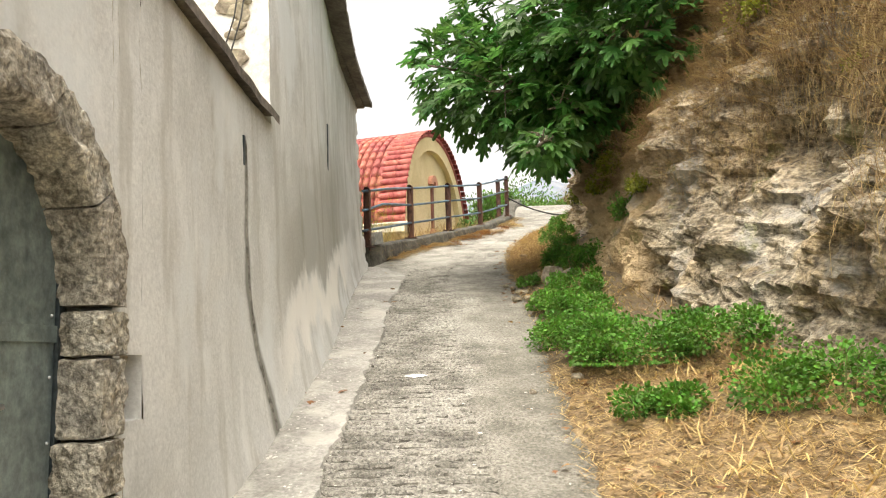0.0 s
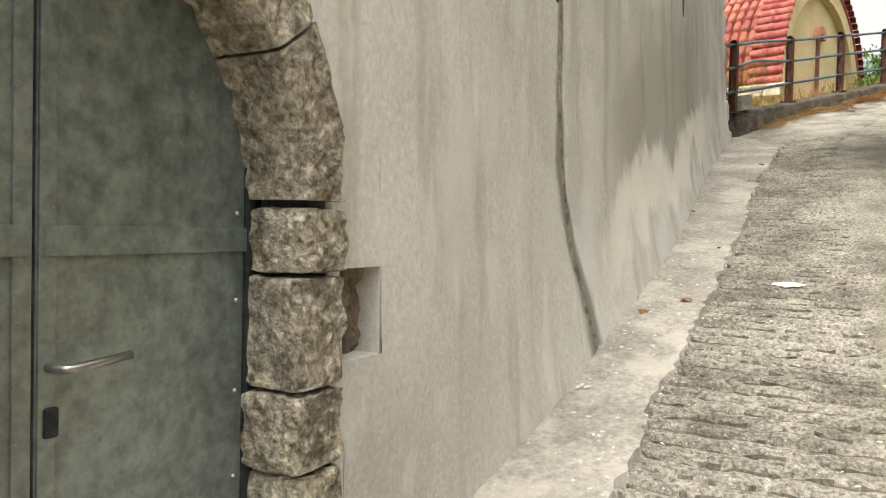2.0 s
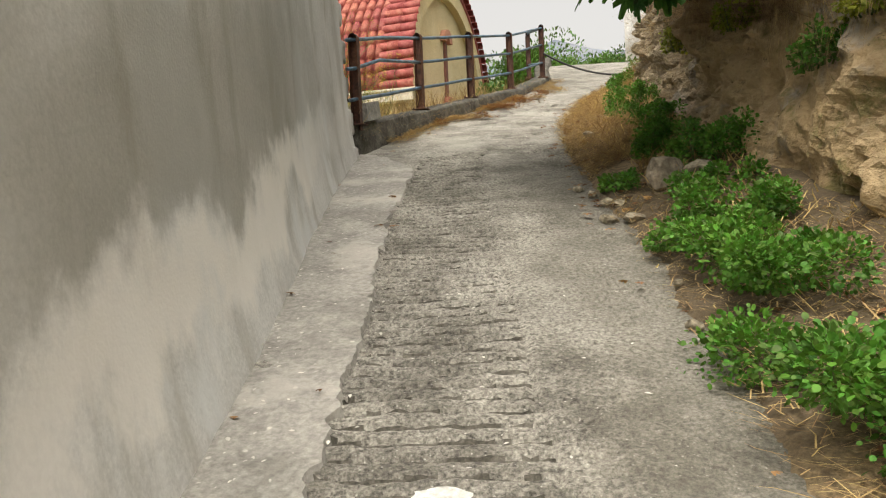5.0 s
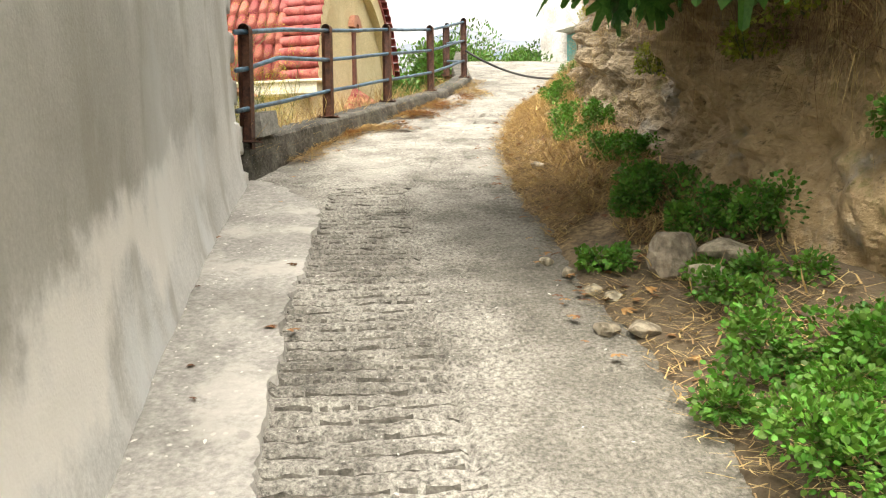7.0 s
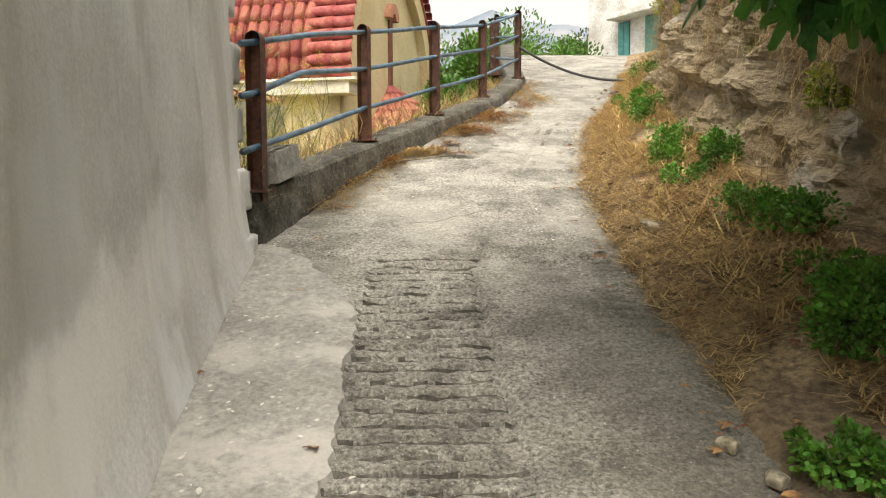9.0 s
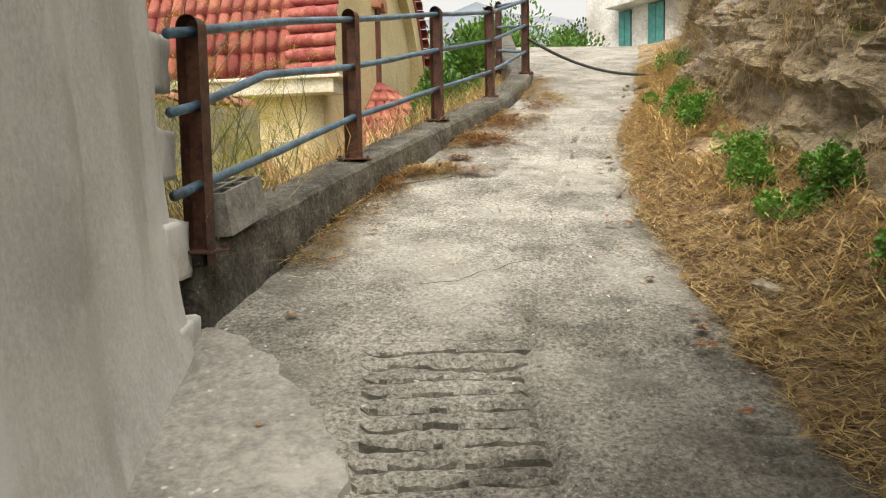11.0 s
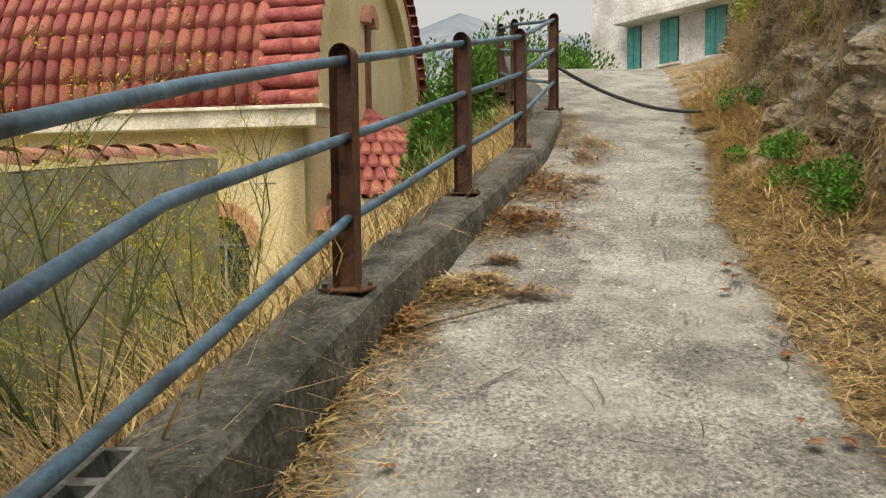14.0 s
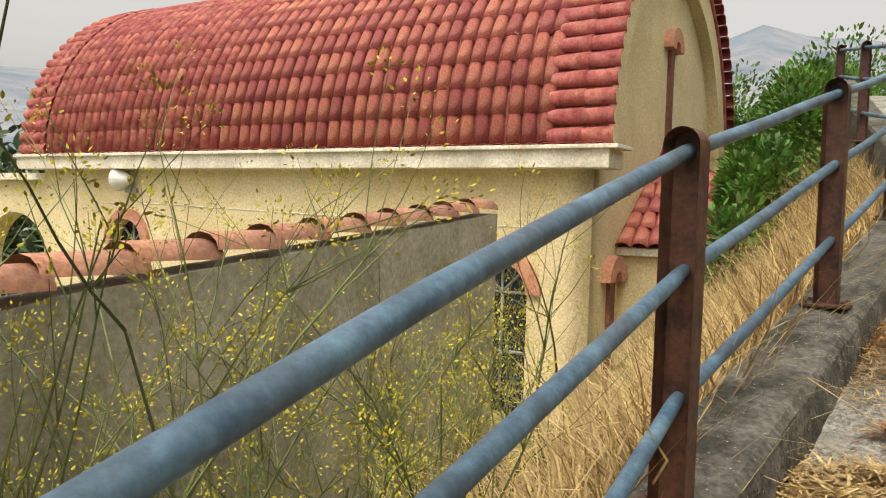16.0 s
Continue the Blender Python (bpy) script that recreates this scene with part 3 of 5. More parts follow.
            vs += [(dx, y, road_z(2.0) - 0.1), (dx, y, zt), (dx - 0.04, y, road_z(2.0) - 0.1), (dx - 0.04, y, zt)]
        for i in range(n):
            p = 4 * i
            fs += [(p, p + 4, p + 5, p + 1), (p + 2, p + 3, p + 7, p + 6)]
        fs += [(0, 1, 3, 2), (4 * n, 4 * n + 2, 4 * n + 3, 4 * n + 1)]
        leaf = mesh_object("door_leaf", vs, fs, DOORMETAL, house)
        tagged(leaf, "spangled galvanised steel door leaf")
        for z in (1.41,):
            boxed("cross_rail", (dx + 0.004, (ya + yb) / 2, z), (0.012, (yb - ya) * 0.96, 0.055), DOORMETAL, leaf, bevel=0.002)
        for z in (0.45, 0.65, 0.86, 1.06, 1.27, 1.47, 1.68, 1.88):
            for dy in (0.03, 0.5):
                y = ya + dy if side > 0 else yb - dy
                bm = bmesh.new()
                bmesh.ops.create_uvsphere(bm, u_segments=6, v_segments=4, radius=0.006, matrix=Matrix.Translation((dx + 0.002, y, z)))
                part("rivet", bm, CHROME, leaf)
        boxed("seam_strip", (dx + 0.003, ya + 0.02 if side > 0 else yb - 0.02, 1.0), (0.008, 0.035, 2.1), DOORMETAL, leaf, bevel=0.002)
    boxed("door_frame", (dx - 0.01, DOOR_Y + DOOR_R + 0.02, 0.8), (0.05, 0.045, 1.7), DOORDARK, house)
    boxed("door_frame", (dx - 0.01, DOOR_Y - DOOR_R - 0.02, 0.8), (0.05, 0.045, 1.7), DOORDARK, house)
    handle = tube("door_handle", [(dx, DOOR_Y + 0.025, 1.185), (dx + 0.05, DOOR_Y + 0.025, 1.185), (dx + 0.06, DOOR_Y + 0.04, 1.186), (dx + 0.06, DOOR_Y + 0.16, 1.195)], 0.009, CHROME, house, 8, "chrome lever handle")
    boxed("lock_plate", (dx + 0.008, DOOR_Y + 0.03, 1.085), (0.014, 0.028, 0.055), DOORDARK, house)
    # stone surround: jamb blocks and voussoirs
    xf = -0.785

    def stone(y0, y1, z0, z1):
        bm = bmesh.new()
        box(bm, ((dx + xf) / 2, (y0 + y1) / 2, (z0 + z1) / 2), (xf - dx, y1 - y0 - 0.008, z1 - z0 - 0.01), None, 0.014)
        bmesh.ops.subdivide_edges(bm, edges=[e for e in bm.edges if e.calc_length() > 0.06], cuts=7, use_grid_fill=True)
        for v in bm.verts:
            c = v.co
            k = fbm(c.x * 22, c.y * 22, c.z * 22)
            v.co += Vector((0.016 * k, 0.012 * fbm(c.x * 18, c.z * 18, 2.0), 0.006 * k))
        part("stone_block", bm, STONE, house)

    for side in (-1, 1):
        zs = [-0.05, 0.44, 0.87, 1.06, 1.33, 1.49]
        for a, b in zip(zs, zs[1:]):
            e = random.uniform(-0.02, 0.015)
            ya, yb = (DOOR_Y + DOOR_R + e, DOOR_Y + RING_R + 0.005) if side > 0 else (DOOR_Y - RING_R - 0.005, DOOR_Y - DOOR_R - e)
            stone(ya, yb, a, b)
    n = 5
    for i in range(n):
        a0, a1 = math.pi * i / n + 0.008, math.pi * (i + 1) / n - 0.008
        vs, fs = grid(14, 14, lambda u, w: (0, 0, 0))
        vs, m = [], 14
        for k in range(m + 1):
            w = a0 + (a1 - a0) * k / m
            prof = [(DOOR_R, dx)] + [(DOOR_R, dx + (xf - dx) * q / 6) for q in range(1, 6)] + [(DOOR_R + 0.012, xf)] + [(DOOR_R + (RING_R - DOOR_R) * q / 6, xf + 0.008) for q in range(1, 6)] + [(RING_R, xf - 0.01), (RING_R, dx)]
            for r, x in prof:
                y, z = DOOR_Y + r * math.cos(w), SPRING + r * math.sin(w)
                kx = fbm(x * 20, y * 20, z * 20)
                vs.append((x + 0.012 * kx, y + 0.01 * kx * math.cos(w), z + 0.01 * kx * math.sin(w)))
        q = len(vs) // (m + 1)
        fs = [(k * q + j, k * q + j + 1, (k + 1) * q + j + 1, (k + 1) * q + j) for k in range(m) for j in range(q - 1)]
        fs += [tuple(range(q)), tuple(range(len(vs) - q, len(vs)))[::-1]]
        mesh_object("voussoir", vs, fs, STONE, house)
    # niche beside the door
    bm = bmesh.new()
    bmesh.ops.create_grid(bm, x_segments=16, y_segments=16, size=0.5, matrix=Matrix.Translation((-0.9, 3.505, 1.22)) @ Matrix.Rotation(math.pi / 2, 4, "Y") @ Matrix.Diagonal((0.26, 0.21, 1, 1)))
    for v in bm.verts:
        v.co.x += 0.022 * fbm(v.co.y * 18, v.co.z * 18, 3.0)
    part("niche_back", bm, RUBBLE, house, "open niche with a rubble back")
    for c, sz in (((-0.895, 3.402, 1.22), (0.13, 0.016, 0.26)), ((-0.895, 3.608, 1.22), (0.13, 0.016, 0.26)), ((-0.895, 3.505, 1.093), (0.135, 0.225, 0.02)), ((-0.895, 3.505, 1.347), (0.13, 0.22, 0.016))):
        boxed("niche_side", c, sz, PLASTER, house, None, 0.004)
    # weathered scar where a downpipe ran, and two slits whose shade is dark boxes
    line = [(2.62, 5.16), (2.3, 5.175), (1.95, 5.18), (1.65, 5.21), (1.4, 5.29), (1.15, 5.4), (0.93, 5.49)]
    zs = [2.62 - 0.02 * i for i in range(88)]
    vs = []
    for z in zs:
        y = float(np.interp(-z, [-p[0] for p in line], [p[1] for p in line])) + 0.012 * fbm(z * 5, 1.0)
        w = 0.012 + 0.016 * (2.62 - z) / 1.7 + 0.008 * fbm(z * 9, 3.0)
        for q, proud in ((-1, -0.004), (-0.5, 0.006), (0.5, 0.006), (1, -0.004)):
            vs.append((wall_x(y + q * w, z) + proud, y + q * w, z))
    fs = [(4 * i + j, 4 * i + j + 1, 4 * i + j + 5, 4 * i + j + 4) for i in range(len(zs) - 1) for j in range(3)]
    mesh_object("pipe_scar", vs, fs, SCAR, house, True, "dark weathered mortar scar down the plaster")
    for y, za, zb, w in ((5.12, 2.46, 2.64, 0.03), (8.7, 3.3, 3.8, 0.05)):
        boxed("wall_slit", (wall_x(y, za) - 0.02, y, (za + zb) / 2), (0.05, w, zb - za), DOORDARK, house, bevel=0.004)
    # bare stones and two wires on the raised side wall
    for _ in range(16):
        sx, sz = random.uniform(-1.3, -1.12), random.uniform(3.15, 4.3)
        bm = bmesh.new()
        bmesh.ops.create_icosphere(bm, subdivisions=2, radius=1.0, matrix=Matrix.Translation((sx, SPLIT - 0.005, sz)) @ Matrix.Diagonal((random.uniform(0.05, 0.09), 0.016, random.uniform(0.03, 0.06), 1)))
        for v in bm.verts:
            v.co += Vector((1, 0.4, 1)) * 0.02 * fbm(v.co.x * 14, v.co.y * 14, v.co.z * 14)
        part("bare_stone", bm, RUBBLE, house, "stone showing through the plaster")
    for k in (0, 1):
        tube("wire", [(-1.05 - 0.04 * k, SPLIT - 0.03, 4.4), (-1.13 - 0.05 * k, SPLIT - 0.05, 3.7), (-1.3 - 0.06 * k, SPLIT - 0.04, 3.1)], 0.006, RUBBER, house, 5)
    # broken stones at the corner
    z, k = 2.6, 0
    while z < HIGH_TOP - 0.1:
        hh = random.uniform(0.17, 0.26) if k % 2 == 0 else random.uniform(0.09, 0.16)
        reach = random.uniform(0.2, 0.29) if k % 2 == 0 else random.uniform(0.07, 0.15)
        bm = bmesh.new()
        inset = 0.015 if k % 2 == 0 else 0.06
        box(bm, (wall_x(END, z) - inset - 0.2, END + reach / 2 - 0.05, z + hh / 2), (0.4, reach + 0.1, hh - 0.004), None, 0.03 if k % 2 == 0 else 0.012)
        bmesh.ops.subdivide_edges(bm, edges=[e for e in bm.edges if e.calc_length() > 0.08], cuts=4, use_grid_fill=True)
        for v in bm.verts:
            v.co += Vector((0.5, 1, 0.6)) * 0.022 * fbm(v.co.x * 9, v.co.y * 9, v.co.z * 9)
        part("corner_stone", bm, PLASTER if k % 2 == 0 else RUBBLE, house, "" if k % 2 == 0 else "bare rubble in the broken corner", k % 2 == 0)
        z += hh
        k += 1


make_house()

# ---- kerb wall and railing ----
POSTS = [(-1.23, 12.95, 3.06, 0.96), (-0.705, 15.09, 3.51, 1.0), (-0.04, 16.82, 3.91, 1.0), (0.645, 18.62, 4.31, 1.0), (1.37, 20.63, 4.85, 1.05), (1.2, 22.3, 5.15, 1.05), (1.3, 24.2, 5.5, 1.05)]


def make_kerb():
    vs, rows = [], 150
    for j in range(rows + 1):
        y = 12.93 + 15.0 * j / rows
        e, t = lerp_table(KERB_EDGE, y), lerp_table(KERB_TOP, y)
        r = road_z(y)
        w = 0.32
        k = 0.01 * fbm(y * 5, 1) + 0.006 * fbm(y * 17, 2)
        dxk = -0.35 * w
        for px, pz in ((0.03, r - 0.1), (0.012 + k, (r + t) / 2), (0.0 + k, t - 0.02), (-0.025, t + 0.004 + k), (-w * 0.5, t + 0.006 + 0.5 * k), (-w + 0.02, t + k), (-w, t - 0.03), (-w - 0.03, t - 0.9)):
            vs.append((e + px, y, pz))
    fs = [(8 * j + i, 8 * j + i + 1, 8 * j + i + 9, 8 * j + i + 8) for j in range(rows) for i in range(7)]
    fs.append(tuple(range(8)))
    mesh_object("kerb_wall", vs, fs, KERB, None, False, "low mossy concrete kerb wall carrying the railing", "kerb", kind="structure")


make_kerb()


def make_railing():
    rail = thing("pipe_railing", "railing of rusty steel posts and blue-grey pipes on the kerb", "railing")
    for i, (x, y, z, h) in enumerate(POSTS):
        j = min(i, len(POSTS) - 2)
        d = Vector((POSTS[j + 1][0] - POSTS[j][0], POSTS[j + 1][1] - POSTS[j][1], 0)).normalized()
        m = Matrix.Translation((x, y, z)) @ Matrix.Rotation(math.atan2(d.y, d.x) - math.pi / 2, 4, "Z")
        bm = bmesh.new()
        # channel section with a rounded top, hollow on one side
        ring = [(-0.05, -0.05), (0.05, -0.05)] + [(0.05 * math.cos(math.pi * q / 10), h - 0.02 + 0.05 * math.sin(math.pi * q / 10)) for q in range(11)]
        face = bm.faces.new([bm.verts.new(m @ Vector((px, 0.038, pz))) for px, pz in ring])
        front = bmesh.ops.extrude_face_region(bm, geom=[face])["geom"]
        shift = m.to_3x3() @ Vector((0, -0.076, 0))
        for v in front:
            if isinstance(v, bmesh.types.BMVert):
                v.co += shift
        lid = [q for q in front if isinstance(q, bmesh.types.BMFace)]
        bmesh.ops.inset_region(bm, faces=lid, thickness=0.009)
        for v in lid[0].verts:
            v.co -= shift * 0.8
        post = part("post", bm, RUST, rail)
        boxed("base_plate", (0, 0, 0.012), (0.2, 0.16, 0.012), RUST, post, m, 0.003)
        for bx, by in ((-0.08, -0.06), (0.08, -0.06), (-0.08, 0.06), (0.08, 0.06)):
            bm = bmesh.new()
            bmesh.ops.create_cone(bm, cap_ends=True, segments=6, radius1=0.012, radius2=0.01, depth=0.025, matrix=m @ Matrix.Translation((bx, by, 0.025)))
            part("bolt", bm, RUST, post)
    for f, ext in ((0.965, 0.2), (0.645, 0.2), (0.3, 0.2)):
        pts = []
        P = [Vector((x, y, z + h * f)) for x, y, z, h in POSTS]
        d0 = (P[1] - P[0]).normalized()
        pts.append(P[0] - d0 * ext)
        pts.append(P[0])
        if f == 0.645:
            pts += [P[0] + d0 * 0.66 + Vector((0, 0, 0.06)), P[0] + d0 * 0.74 + Vector((0, 0, 0.068))]
        for a, b in zip(P, P[1:]):
            pts += [a.lerp(b, 0.4) + Vector((0, 0, 0.062 if f == 0.645 and a is P[0] else 0.016 if f > 0.9 and a is P[0] else -0.005)), a.lerp(b, 0.7) + Vector((0, 0, 0.03 if f == 0.645 and a is P[0] else 0.01 if f > 0.9 and a is P[0] else 0.0)), b]
        pts = sorted({round(p.y, 3): p for p in pts}.values(), key=lambda p: p.y)
        tube("rail_pipe", pts, 0.021, PIPE, rail, 12, "worn blue-grey painted steel pipe")


make_railing()


def make_block():
    a = math.atan2(1.12, 0.33) - math.pi / 2
    b = thing("concrete_block", "grey hollow concrete block on the kerb beside the post", "block")
    b.matrix_world = pose(-1.17, 13.3, 3.16, 12, -3, math.degrees(a) + 2)
    bm = bmesh.new()
    xs, ys = (-0.095, 0.0, 0.095), (-0.195, -0.065, 0.065, 0.195)

    def quad(*pts):
        bm.faces.new([bm.verts.new(p) for p in pts])

    for x0, x1 in zip(xs, xs[1:]):
        for y0, y1 in zip(ys, ys[1:]):
            out = [(x0, y0), (x1, y0), (x1, y1), (x0, y1)]
            g = 0.014
            inn = [(x0 + g, y0 + g), (x1 - g, y0 + g), (x1 - g, y1 - g), (x0 + g, y1 - g)]
            for k in range(4):
                o0, o1, i0, i1 = out[k], out[k - 3], inn[k], inn[k - 3]
                quad((*o0, 0.195), (*o1, 0.195), (*i1, 0.195), (*i0, 0.195))
                quad((*i0, 0.195), (*i1, 0.195), (*i1, 0.03), (*i0, 0.03))
            quad(*[(*p, 0.03) for p in inn])
            quad(*[(*p, 0.0) for p in out])
    for x in (xs[0], xs[-1]):
        for y0, y1 in zip(ys, ys[1:]):
            quad((x, y0, 0), (x, y1, 0), (x, y1, 0.195), (x, y0, 0.195))
    for y in (ys[0], ys[-1]):
        for x0, x1 in zip(xs, xs[1:]):
            quad((x0, y, 0), (x1, y, 0), (x1, y, 0.195), (x0, y, 0.195))
    bmesh.ops.remove_doubles(bm, verts=bm.verts[:], dist=0.001)
    part("shell", bm, BLOCK, b)


make_block()

# ---- church below the lane ----
U = Vector((-0.9651, 0.2618, 0))
N = Vector((0.2618, 0.9651, 0))
EAVE = Vector((-1.42, 22.4, 0))
LENGTH, RAD, BASE = 12.2, 3.4, 5.0
CHURCH = Matrix(((U.x, N.x, 0, EAVE.x), (U.y, N.y, 0, EAVE.y), (0, 0, 1, 0.12), (0, 0, 0, 1)))


def ch(s, d, z):
    """A place in the church: s along the nave from the gable, d in from the eave."""
    return CHURCH @ Vector((s, d, z))


def tile_data(length, r0, r1, up=0.0):
    vs, fs, k = [], [], 6
    for t, r in ((0, r0), (1, r1)):
        for i in range(k + 1):
            w = math.pi * i / k
            vs.append((r * math.cos(w), length * t, r * 0.75 * math.sin(w)))
    for t, r in ((0, r0), (1, r1)):
        for i in range(k + 1):
            w = math.pi * i / k
            vs.append(((r - 0.016) * math.cos(w), length * t, (r - 0.016) * 0.75 * math.sin(w)))
    n = k + 1
    for i in range(k):
        fs.append((i, i + 1, n + i + 1, n + i))
        fs.append((i, 2 * n + i, 2 * n + i + 1, i + 1))
    return vs, fs


def tile_mesh(length, r0, r1):
    me = bpy.data.meshes.new("tile")
    v, f = tile_data(length, r0, r1)
    me.from_pydata(v, [], f)
    me.materials.append(TILE)
    me.polygons.foreach_set("use_smooth", [True] * len(me.polygons))
    return me


def make_church():
    church = thing("church", "small cream church with a red-tiled barrel roof", "church")
    wall_in = 0.28

    def face(name, pts, mat, label="", nrm=0.25):
        """A thick wall panel from a closed outline."""
        a = [Vector(p) for p in pts]
        nn = sum(((a[i] - a[0]).cross(a[i + 1] - a[0]) for i in range(1, len(a) - 1)), Vector()).normalized() * nrm
        vs = a + [p - nn for p in a]
        n = len(a)
        fs = [tuple(range(n)), tuple(range(2 * n - 1, n - 1, -1))] + [(i, (i + 1) % n + 0, (i + 1) % n + n, i + n) for i in range(n)]
        return mesh_object(name, vs, fs, mat, church, False, label)

    # long wall with two arched windows and, past the nave, a porch arch
    wins = [(1.6, 0.42, 3.1), (9.25, 0.42, 3.4)]

    def wall_outline(s0, s1, z0, z1):
        return [ch(s0, wall_in, z0), ch(s0, wall_in, z1), ch(s1, wall_in, z1), ch(s1, wall_in, z0)]

    edges = [0.33]
    for s, w, zc in wins:
        edges += [s - w, s + w]
    edges.append(11.6)
    for a, b in zip(edges[::2], edges[1::2]):
        face("wall_panel", wall_outline(a, b, 0.8, 4.85), CREAM)
    for s, w, zc in wins:
        top = [ch(s - w, wall_in, 4.85), ch(s - w, wall_in, zc)] + [ch(s - w * math.cos(math.pi * i / 12), wall_in, zc + w * math.sin(math.pi * i / 12)) for i in range(1, 12)] + [ch(s + w, wall_in, zc), ch(s + w, wall_in, 4.85)]
        n = len(top)
        nn = N * 0.25
        vs = top + [p + nn for p in top]
        # fan of quads from the arch up to the straight top
        arc = list(range(1, n - 1))
        fs = []
        vs2 = []
        for i in arc:
            p = vs[i]
            q = ch((CHURCH.inverted() @ p).x, wall_in, 4.85)
            vs2 += [p, q, p + nn, q + nn]
        for i in range(len(arc) - 1):
            p = 4 * i
            fs += [(p, p + 1, p + 5, p + 4), (p, p + 4, p + 6, p + 2), (p + 2, p + 6, p + 7, p + 3)]
        mesh_object("arch_wall", vs2, fs, CREAM, church)
        face("sill_wall", wall_outline(s - w, s + w, 0.8, zc - 1.7), CREAM)
        win = mesh_object("window", *panel([ch(s - w, wall_in + 0.16, zc - 1.7), ch(s + w, wall_in + 0.16, zc - 1.7)] + [ch(s + w * math.cos(math.pi * i / 12), wall_in + 0.16, zc + w * math.sin(math.pi * i / 12)) for i in range(13)], N * 0.02), DARKGLASS, church)
        for a, b in (((0, -1.7), (0, w)), ((-w, 0), (w, 0)), ((-w, -0.8), (w, -0.8)), ((-w, -1.7), (-w, 0)), ((w, -1.7), (w, 0)), ((0, 0), (-0.7 * w, 0.7 * w)), ((0, 0), (0.7 * w, 0.7 * w))):
            tube("window_bar", [ch(s + a[0], wall_in + 0.13, zc + a[1]), ch(s + b[0], wall_in + 0.13, zc + b[1])], 0.022, FRAMEGREY, win, 6)
        # terracotta hood
        vs = []
        for i in range(15):
            w0 = math.pi * i / 14
            for r, d in ((w + 0.01, 0), (w + 0.01, -0.07), (w + 0.2, -0.07), (w + 0.2, 0)):
                vs.append(ch(s + r * math.cos(w0), wall_in + d, zc + r * math.sin(w0)))
        fs = [(4 * i + j, 4 * i + j + 1, 4 * i + j + 5, 4 * i + j + 4) for i in range(14) for j in range(3)] + [(0, 1, 2, 3), (59, 58, 57, 56)]
        mesh_object("window_hood", vs, fs, TERRACOTTA, church, False, "terracotta arched window hood")
    # incised line in the render
    for pts in ([(2.05, 3.1), (2.05, 3.98), (0.75, 3.98)], [(8.3, 4.12), (10.2, 4.12), (10.2, 3.0)], [(2.05, 3.98), (8.3, 4.12)]):
        tube("render_groove", [ch(s, wall_in - 0.002, z) for s, z in pts], 0.012, PALECREAM, church, 5)
    face("far_wall", [ch(11.6, wall_in, 0.8), ch(11.6, 2 * RAD - wall_in, 0.8), ch(11.6, 2 * RAD - wall_in, 4.9), ch(11.6, wall_in, 4.9)], CREAM)
    face("back_wall", [ch(0.33, 2 * RAD - wall_in, 0.8), ch(0.33, 2 * RAD - wall_in, 4.9), ch(11.6, 2 * RAD - wall_in, 4.9), ch(11.6, 2 * RAD - wall_in, 0.8)], CREAM)
    # porch arch beyond the nave
    vs, fs = [], []
    for i in range(17):
        w = math.pi * i / 16
        s, z = 13.4 + 1.25 * math.cos(w), 2.6 + 1.25 * math.sin(w)
        vs += [ch(s, wall_in + 0.3, z), ch(s, wall_in + 0.3, 4.55), ch(s, wall_in + 0.7, z), ch(s, wall_in + 0.7, 4.55)]
    for i in range(16):
        p = 4 * i
        fs += [(p, p + 1, p + 5, p + 4), (p, p + 4, p + 6, p + 2), (p + 1, p + 3, p + 7, p + 5)]
    mesh_object("porch_arch", vs, fs, CREAM, church)
    bm = bmesh.new()
    box(bm, (11.9, wall_in + 0.5, 2.6), (0.52, 0.4, 3.9), CHURCH)
    part("porch_pier", bm, CREAM, church)
    boxed("porch_pier", (15.0, wall_in + 0.5, 2.6), (0.7, 0.4, 3.9), CREAM, church, CHURCH)
    boxed("porch_cornice", (13.5, wall_in + 0.45, 4.6), (3.9, 0.7, 0.14), PALECREAM, church, CHURCH)
    # cornice
    boxed("cornice", (LENGTH / 2 + 0.05, 0.2, 4.86), (LENGTH + 0.05, 0.5, 0.26), PALECREAM, church, CHURCH, 0.012, "pale weathered cornice")
    boxed("cornice_drip", (LENGTH / 2, 0.17, 4.985), (LENGTH + 0.2, 0.56, 0.05), PALECREAM, church, CHURCH, 0.008)
    # gable: wall disc and raised cream rim
    gs = 0.33
    pts = [ch(gs, wall_in, 0.8), ch(gs, 2 * RAD - wall_in, 0.8), ch(gs, 2 * RAD - wall_in, BASE)] + [ch(gs, RAD + (RAD - wall_in) * math.cos(math.pi * i / 32), BASE + (RAD - wall_in) * math.sin(math.pi * i / 32)) for i in range(1, 32)] + [ch(gs, wall_in, BASE)]
    mesh_object("gable_wall", *panel(pts, U * 0.3), CREAM, church)
    vs = []
    for i in range(41):
        w = math.pi * i / 40
        for r, s in ((RAD - 0.55, gs), (RAD - 0.55, gs - 0.2), (RAD - 0.13, gs - 0.2), (RAD - 0.13, gs + 0.1)):
            vs.append(ch(s, RAD + r * math.cos(w), BASE + r * math.sin(w)))
    fs = [(4 * i + j, 4 * i + j + 1, 4 * i + j + 5, 4 * i + j + 4) for i in range(40) for j in range(3)]
    mesh_object("gable_rim", vs, fs, CREAM, church)
